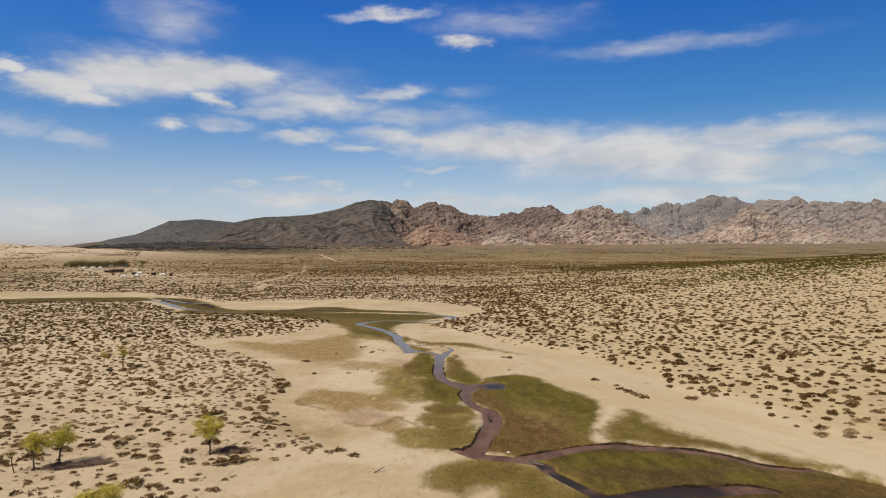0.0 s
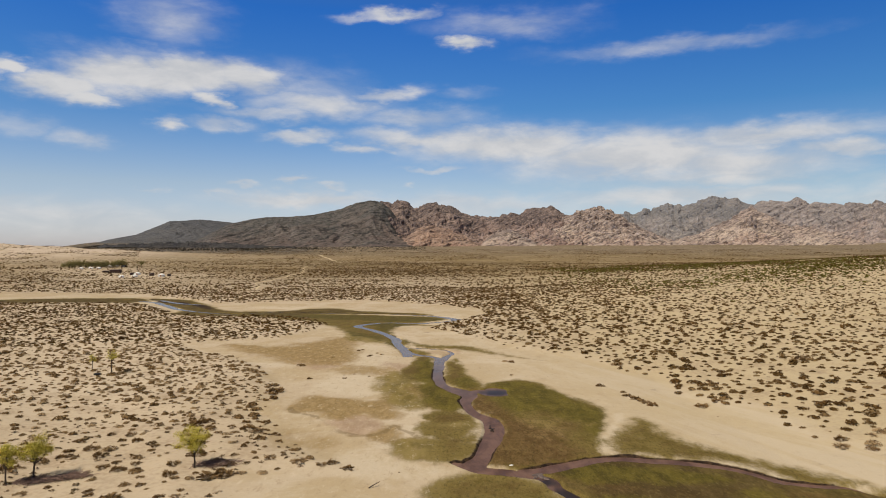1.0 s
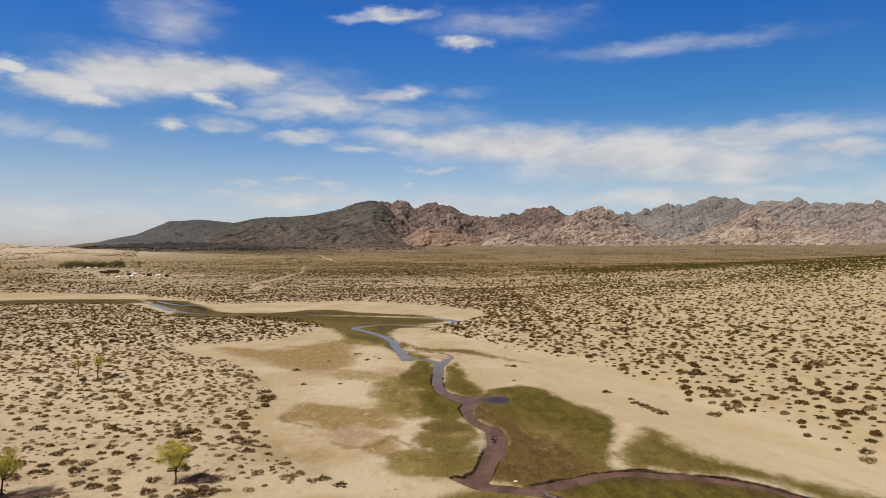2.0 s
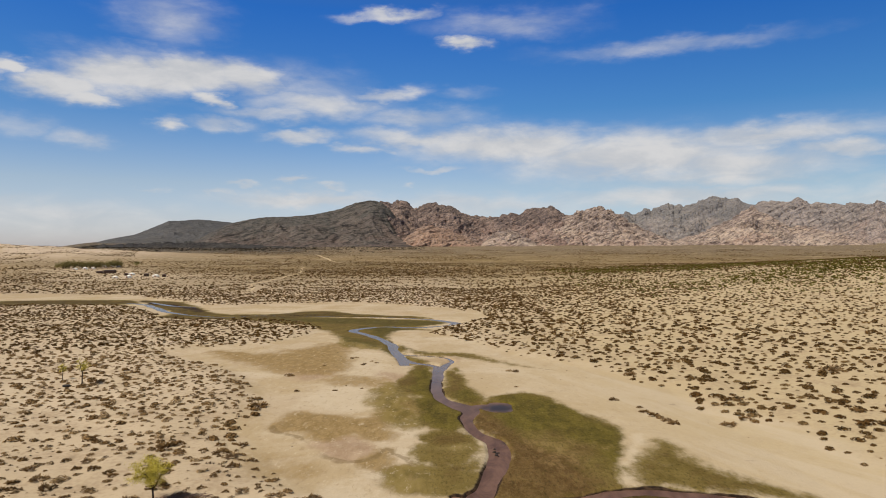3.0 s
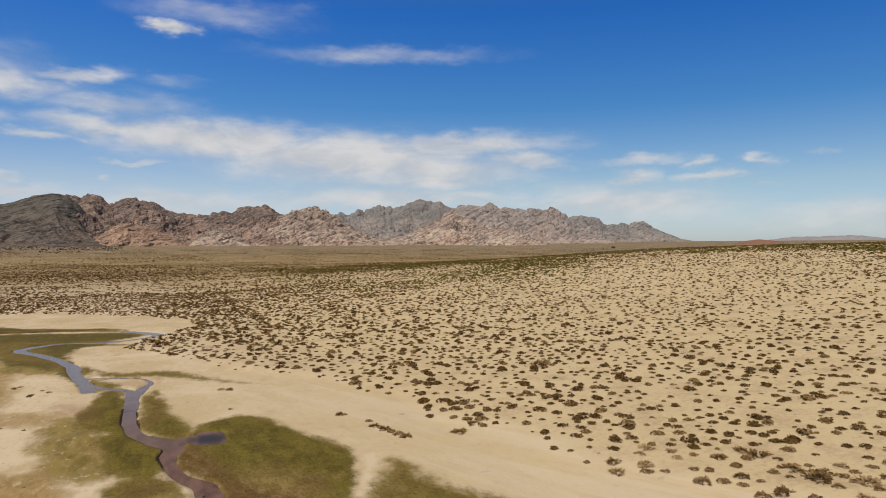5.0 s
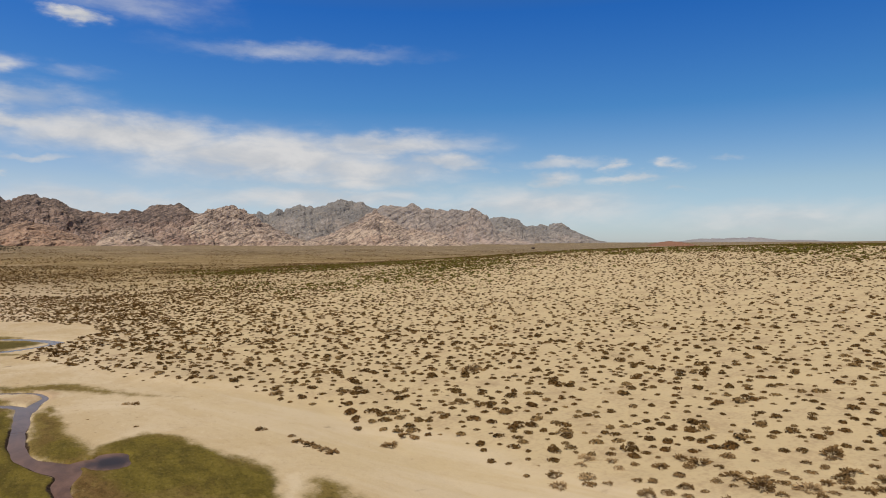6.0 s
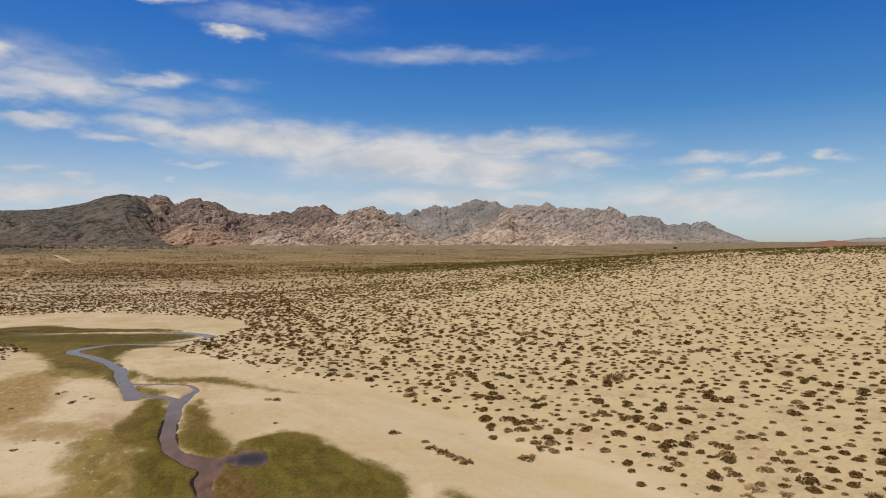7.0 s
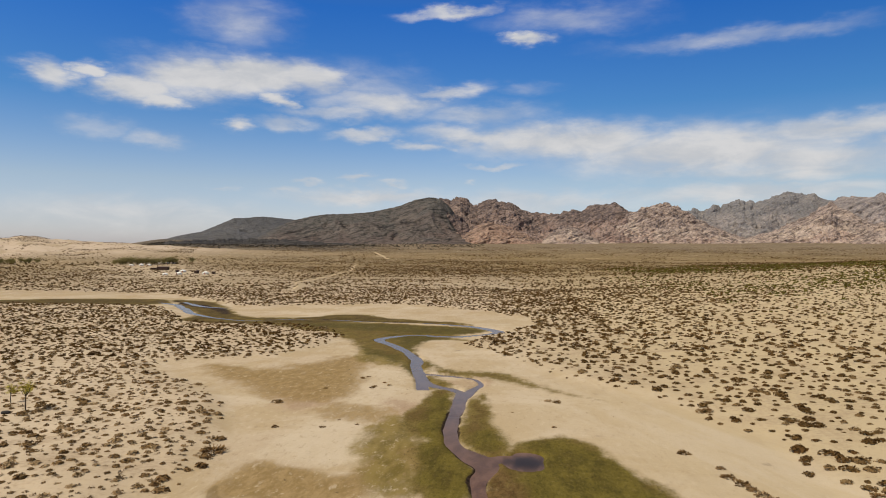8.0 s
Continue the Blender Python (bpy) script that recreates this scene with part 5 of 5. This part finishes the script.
def tree(x, y, height, spread_r, seed, label, leaves=2600, lean=(0.0, 0.0), bole=0.3, twig=0.23, leaf=None, name="tree", group="trees on the sand", leaf_size=0.048):
    g = np.random.default_rng(seed)
    ob = thing(name, x, y, 0, label, "tree", group)
    fork = Vector((lean[0] * bole, lean[1] * bole, height * bole))
    r0 = 0.021 * height
    pieces = [tube([(0, 0, -0.1), fork * 0.5 + Vector(g.uniform(-0.04, 0.04, 3)), fork], [r0 * 1.25, r0, r0 * 0.85])]
    tips = []
    limbs = 7
    for k in range(limbs):
        a = 2 * math.pi * (k + g.uniform(-0.3, 0.3)) / limbs
        out = spread_r * g.uniform(0.3, 0.8)
        end = Vector((fork.x + lean[0] * 0.5 + out * math.cos(a), fork.y + lean[1] * 0.5 + out * math.sin(a), height * g.uniform(0.62, 0.93)))
        bend = fork.lerp(end, 0.5) + Vector((g.uniform(-0.1, 0.1), g.uniform(-0.1, 0.1), -0.08 * height * out / spread_r))
        pieces.append(tube([fork, bend, end], [r0 * 0.6, r0 * 0.4, r0 * 0.16], 5))
        for m in range(6):
            at = bend.lerp(end, g.uniform(0.0, 1.0))
            tip = at + Vector((g.normal() * 0.32 * spread_r, g.normal() * 0.32 * spread_r, g.uniform(-0.06, 0.16) * height))
            tip.z = min(tip.z, height)
            pieces.append(tube([at, at.lerp(tip, 0.5) + Vector((0, 0, 0.04)), tip], [r0 * 0.25, r0 * 0.18, r0 * 0.07], 4))
            tips.append(tip)
            tips.append(at.lerp(tip, 0.6))
    part("trunk", *join(pieces), BARK, ob, "grey branching trunk", True)
    v, f = crown_leaves(g, tips, leaves, twig * spread_r * 0.55, leaf_size)
    part("crown", v, f, leaf or LEAF, ob, "airy yellow-green spring foliage" if leaf is None else "")
    return ob


tree(-25.9, 75.4, 4.3, 1.75, 501, "small tree with yellow-green spring leaves on sand", 11000)
tree(-40.9, 72.4, 4.5, 1.85, 502, "airy young tree with pale green leaves on sand", 8500, (0.3, 0.0), 0.36)
tree(-42.5, 70.6, 3.9, 1.35, 503, "small crooked tree with thin yellow-green leaves", 6500, (-0.1, 0.0), 0.4)
tree(-43.9, 69.6, 2.6, 0.55, 504, "bent sapling with hardly any leaves", 130, (-0.6, 0.1), 0.6)
tree(-27.7, 54.5, 4.0, 1.8, 505, "bushy tree with bright yellow-green leaves", 11000)
tree(-61.0, 129.5, 4.4, 1.15, 506, "thin solitary tree with sparse pale leaves", 2400, (0.1, 0.0), 0.5)

tree(-67.1, 134.5, 3.0, 0.9, 507, "small thin tree with a few pale leaves", 1500, (0.1, 0.0), 0.45)


def brush_pile(x, y, length, width, turn, seed):
    """A flat heap of dead branches."""
    g = np.random.default_rng(seed)
    ob = thing("brushwood", x, y, turn, "dark dry brushwood lying under a tree", "brushwood", "heaps of brushwood", sink=0.0)
    def stick(thick):
        u, v = g.normal() * 0.3 * length, g.normal() * 0.3 * width
        a, reach = g.normal() * 0.9, g.uniform(0.3, 1.0)
        lift = 0.5 * math.exp(-3 * ((u / length) ** 2 + (v / width) ** 2)) * g.uniform(0.1, 1.0)
        start, way = Vector((u, v, 0.03 + 0.5 * lift)), Vector((math.cos(a), math.sin(a), g.uniform(-0.1, 0.45)))
        end = start + way * reach
        end.z = max(end.z, 0.02)
        return tube([start, start.lerp(end, 0.5) + Vector((0, 0, 0.06)), end], [thick, thick * 0.8, thick * 0.4], 4)

    for k in range(36):
        part("branch", *stick(0.05), BRUSH, ob)
    twigs = part("fine_brush", *join([stick(0.022) for k in range(420)]), BRUSH, ob)
    tagged(twigs, kind="stuff")
    return ob


BRUSH = plain_material("dead_wood", (0.2, 0.125, 0.095), 0.9, 0.4, 5.0)
brush_pile(-24.1, 76.4, 3.6, 1.7, 12, 71)
brush_pile(-40.4, 71.6, 3.4, 1.1, 14, 72)
brush_pile(-37.9, 72.9, 3.0, 1.0, 18, 73)

# the row of poplars and elms that shelters the camp
g = np.random.default_rng(60)
BELT = [((-376, 678), (-338, 724), 36), ((-462, 632), (-447, 634), 6), ((-455, 650), (-444, 658), 5)]
for (ax, ay), (bx, by), count in BELT:
    for k in range(count):
        s = (k + g.uniform(-0.3, 0.3)) / max(count - 1, 1)
        h = g.uniform(5.6, 7.8) * (0.75 if count < 10 else 1.0)
        tree(ax + (bx - ax) * s + g.normal() * 1.5, ay + (by - ay) * s + g.normal() * 1.5, h, h * 0.42, int(600 + 40 * ax + k) % 9999,
             "pale green tree in a shelter belt beside the camp", 340, (0, 0), 0.12, 0.75, BELT_LEAF, "shelter_tree", "shelter belt trees", 0.42)
tree(-325.4, 737.0, 6.6, 2.9, 690, "round dark green tree standing near the camp", 300, (0, 0), 0.2, 0.6, BELT_LEAF, "tree", "", 0.5)

# ---- the camp ----
FELT = plain_material("white_felt", (0.78, 0.75, 0.70), 0.9, 0.08, 0.8)
ROPE = plain_material("rope", (0.25, 0.2, 0.15), 0.9, 0.2, 4.0)
PAINTED = plain_material("orange_paint", (0.30, 0.10, 0.04), 0.6, 0.2, 3.0)
PLANK = plain_material("dark_planks", (0.05, 0.03, 0.022), 0.85, 0.4, 2.0)
RUST = plain_material("rusty_sheet", (0.045, 0.022, 0.016), 0.7, 0.4, 1.5)


def lathe(profile, sides=28):
    """A closed turned shape from (radius, height) rows."""
    verts = [(r * math.cos(2 * math.pi * j / sides), r * math.sin(2 * math.pi * j / sides), z) for r, z in profile for j in range(sides)]
    faces = [(i * sides + j, i * sides + (j + 1) % sides, (i + 1) * sides + (j + 1) % sides, (i + 1) * sides + j)
             for i in range(len(profile) - 1) for j in range(sides)]
    return verts, faces


def block(x0, y0, z0, x1, y1, z1, bevel=0.03):
    """A box with its upright edges cut off."""
    b = min(bevel, (x1 - x0) / 3, (y1 - y0) / 3)
    ring = [(x0 + b, y0), (x1 - b, y0), (x1, y0 + b), (x1, y1 - b), (x1 - b, y1), (x0 + b, y1), (x0, y1 - b), (x0, y0 + b)]
    verts = [(*q, z) for z in (z0, z1) for q in ring]
    faces = [(i, (i + 1) % 8, 8 + (i + 1) % 8, 8 + i) for i in range(8)]
    return verts, faces + [tuple(range(7, -1, -1)), tuple(range(8, 16))]


def ger(x, y, turn, size=1.0):
    ob = thing("ger", x, y, turn, "round white felt tent on the open plain", "tent", "white tents of the camp", size)
    part("wall", *lathe([(2.85, 0), (2.95, 0.4), (2.98, 1.1), (2.9, 1.55), (2.6, 1.55)]), FELT, ob, "white canvas wall", True)
    part("roof", *lathe([(3.02, 1.5), (2.98, 1.6), (2.1, 2.05), (1.1, 2.5), (0.5, 2.68), (0.5, 2.6)]), FELT, ob, "white canvas roof", True)
    part("crown_ring", *lathe([(0.55, 2.62), (0.58, 2.74), (0.35, 2.82), (0.02, 2.84)], 16), ROPE, ob, "wooden crown ring")
    part("girth_rope", *lathe([(2.96, 0.5), (3.03, 0.53), (2.97, 0.56)], 28), ROPE, ob, "horsehair rope")
    part("girth_rope", *lathe([(2.98, 1.15), (3.05, 1.18), (2.98, 1.21)], 28), ROPE, ob, "horsehair rope")
    door = part("door", *block(-0.45, -3.08, 0.05, 0.45, -2.85, 1.5), PAINTED, ob, "painted wooden door")
    part("door_frame", *join([block(-0.58, -3.12, 0, -0.45, -2.8, 1.62), block(0.45, -3.12, 0, 0.58, -2.8, 1.62), block(-0.45, -3.12, 1.5, 0.45, -2.8, 1.62)]), ROPE, door)
    return ob


for x, y, turn, size in [(-265.9, 595.3, 10, 1.0), (-253.3, 562.0, -15, 0.95), (-258.0, 549.0, 20, 0.85), (-234.9, 570.6, 5, 1.05), (-356, 672, 0, 0.85),
                         (-353, 685.0, 12, 0.9), (-349, 692.1, -8, 0.85), (-352, 722, 6, 0.95), (-346, 724, 0, 0.85), (-340, 726, -5, 0.85)]:
    ger(x, y, turn, size * 0.85)


def shed(x, y, turn, length, depth, height, label):
    ob = thing("livestock_shed", x, y, turn, label, "shed", "sheds of the camp")
    half = length / 2
    part("wall", *block(-half, -depth / 2, 0, half, -depth / 2 + 0.2, height * 0.85), PLANK, ob)
    part("wall", *block(-half, depth / 2 - 0.2, 0, half, depth / 2, height), PLANK, ob)
    part("end_wall", *block(-half, -depth / 2 + 0.2, 0, -half + 0.2, depth / 2 - 0.2, height * 0.85), PLANK, ob)
    part("end_wall", *block(half - 0.2, -depth / 2 + 0.2, 0, half, depth / 2 - 0.2, height * 0.85), PLANK, ob)
    v, f = block(-half - 0.3, -depth / 2 - 0.3, 0, half + 0.3, depth / 2 + 0.3, 0.15)
    v = [(a, b, c + height * 0.87 + (b / depth + 0.5) * height * 0.15) for a, b, c in v]
    part("roof", v, f, RUST, ob, "rusty sheet roof")
    part("door", *block(-0.6, -depth / 2 - 0.06, 0.02, 0.6, -depth / 2 - 0.004, height * 0.75), RUST, ob)
    return ob


shed(-302.1, 630.7, 6, 9.5, 4.0, 2.8, "long dark plank livestock shed with a rusty roof")
shed(-311.5, 631.2, 4, 5.0, 3.0, 1.7, "low reddish brown lean-to shed")
shed(-248.9, 584.5, -20, 3.2, 2.6, 2.4, "small dark hut between white tents")
shed(-268.7, 590.6, 15, 2.6, 2.0, 1.9, "small dark hut beside a white tent")
shed(-229.4, 573.3, 0, 2.6, 2.0, 1.9, "small dark hut at the camp's edge")
shed(1186.9, 1556.8, 0, 9.0, 5.0, 4.0, "lone dark hut far out on the plain")
shed(1445.5, 2341.4, 0, 12.0, 6.0, 5.0, "lone dark hut far out on the plain")


# ---- tracks and small things ----
def dirt_track(points, width, lift):
    pts = np.array(points, float)
    run = np.concatenate([[0], np.cumsum(np.hypot(*np.diff(pts, axis=0).T))])
    s = np.arange(0, run[-1], 6.0)
    x, y = np.interp(s, run, pts[:, 0]) + 3 * fbm(s / 40, 0 * s, 3, 90), np.interp(s, run, pts[:, 1])
    w = width * (0.8 + 0.4 * fbm(s / 25, 0 * s + 4, 2, 91)) * np.clip(np.minimum(s, s[-1] - s) / 30, 0.15, 1)
    dx, dy = np.gradient(x), np.gradient(y)
    n = np.hypot(dx, dy)
    ox, oy = -dy / n * w, dx / n * w
    gx, gy = np.stack([x - ox, x, x + ox], 1), np.stack([y - oy, y, y + oy], 1)
    z = land(gx, gy) + lift + np.array([-0.25, 0.0, -0.25])
    ob = mesh_object("dirt_track", np.stack([gx, gy, z], -1).reshape(-1, 3), grid_faces(len(s), 3), DUST, True)
    return tagged(ob, "pale dusty vehicle track across the steppe", "track", kind="structure")


DUST = plain_material("pale_dust", (0.50, 0.38, 0.23), 0.95, 0.12, 0.05)
dirt_track([(-241, 1323), (-187, 1102), (-144, 927)], 3.0, 0.9)
dirt_track(TRACK, 0.8, 0.3)

STONE = plain_material("white_stone", (0.75, 0.73, 0.70), 0.8, 0.1, 6.0)
BLACK_STONE = plain_material("black_stone", (0.028, 0.025, 0.024), 0.85, 0.3, 4.0)
MUD_CLOD = plain_material("dark_mud", (0.04, 0.028, 0.022), 0.6, 0.3, 4.0)


def boulder(name, x, y, z, size, wide, flat, turn, mat, label, category, group=""):
    """A rounded lump, dented and flattened."""
    bm = bmesh.new()
    bmesh.ops.create_icosphere(bm, subdivisions=3, radius=size)
    for v in bm.verts:
        v.co *= 1 + 0.25 * noise.noise(v.co * (1.1 / size) + Vector((x, y, 0)))
        v.co = Vector((v.co.x * wide, v.co.y * 0.9, v.co.z * flat))
    me = bpy.data.meshes.new(name)
    bm.to_mesh(me)
    bm.free()
    me.materials.append(mat)
    ob = new(name, me)
    ob.matrix_world = pose(x, y, z, 0, 0, turn)
    return tagged(ob, label, category, group)


boulder("stone", 7.4, 77.5, -0.1, 0.26, 1.3, 0.55, 25, STONE, "small white stone lying in the shallow stream", "stone")
boulder("boulder", -62.9, 128.1, float(land(np.array([-62.9]), np.array([128.1]))[0]) + 0.12, 0.42, 1.5, 0.7, 10, BLACK_STONE, "black boulder lying among scrub near a thin tree", "boulder")
for x, y, size, wide in ((6.3, 94.6, 0.16, 1.6), (6.2, 93.4, 0.24, 1.1), (6.45, 92.9, 0.2, 1.4), (6.35, 92.2, 0.22, 1.5), (6.7, 93.1, 0.14, 1.2), (6.55, 91.8, 0.12, 1.3)):
    boulder("mud_clod", x, y, -0.2, size, wide, 0.6, 60, MUD_CLOD, "dark wet clod standing out of shallow brown water", "clod", "clods in the stream")

# a trampled crossing of pale mud where the stream forks
CLAY = plain_material("pale_clay", (0.13, 0.095, 0.082), 0.8, 0.35, 2.5)
for x, y, size, wide, turn in ((9.9, 75.0, 0.3, 2.4, 20), (10.2, 74.4, 0.34, 1.9, 100), (9.6, 74.2, 0.22, 2.2, 60), (10.6, 73.8, 0.26, 1.8, 130)):
    boulder("mud_bar", x, y, -0.22, size, wide, 0.42, turn, CLAY, "pale clay bar breaking the surface at the stream fork", "mud bar", "clay bars at the fork")

# a dead branch on the sand
stick = thing("dead_branch", -6.7, 70.6, 30, "grey dead branch lying on bare sand", "branch", sink=0.0)
part("stem", *tube([(-0.5, 0, 0.05), (0, 0.1, 0.2), (0.7, 0.05, 0.45)], [0.06, 0.05, 0.02]), BARK, stick, "", True)
part("twig", *tube([(0, 0.1, 0.2), (0.25, -0.2, 0.4), (0.4, -0.3, 0.6)], [0.035, 0.025, 0.012]), BARK, stick, "", True)
part("twig", *tube([(0.3, 0.08, 0.3), (0.5, 0.35, 0.35), (0.6, 0.55, 0.3)], [0.03, 0.02, 0.01]), BARK, stick, "", True)
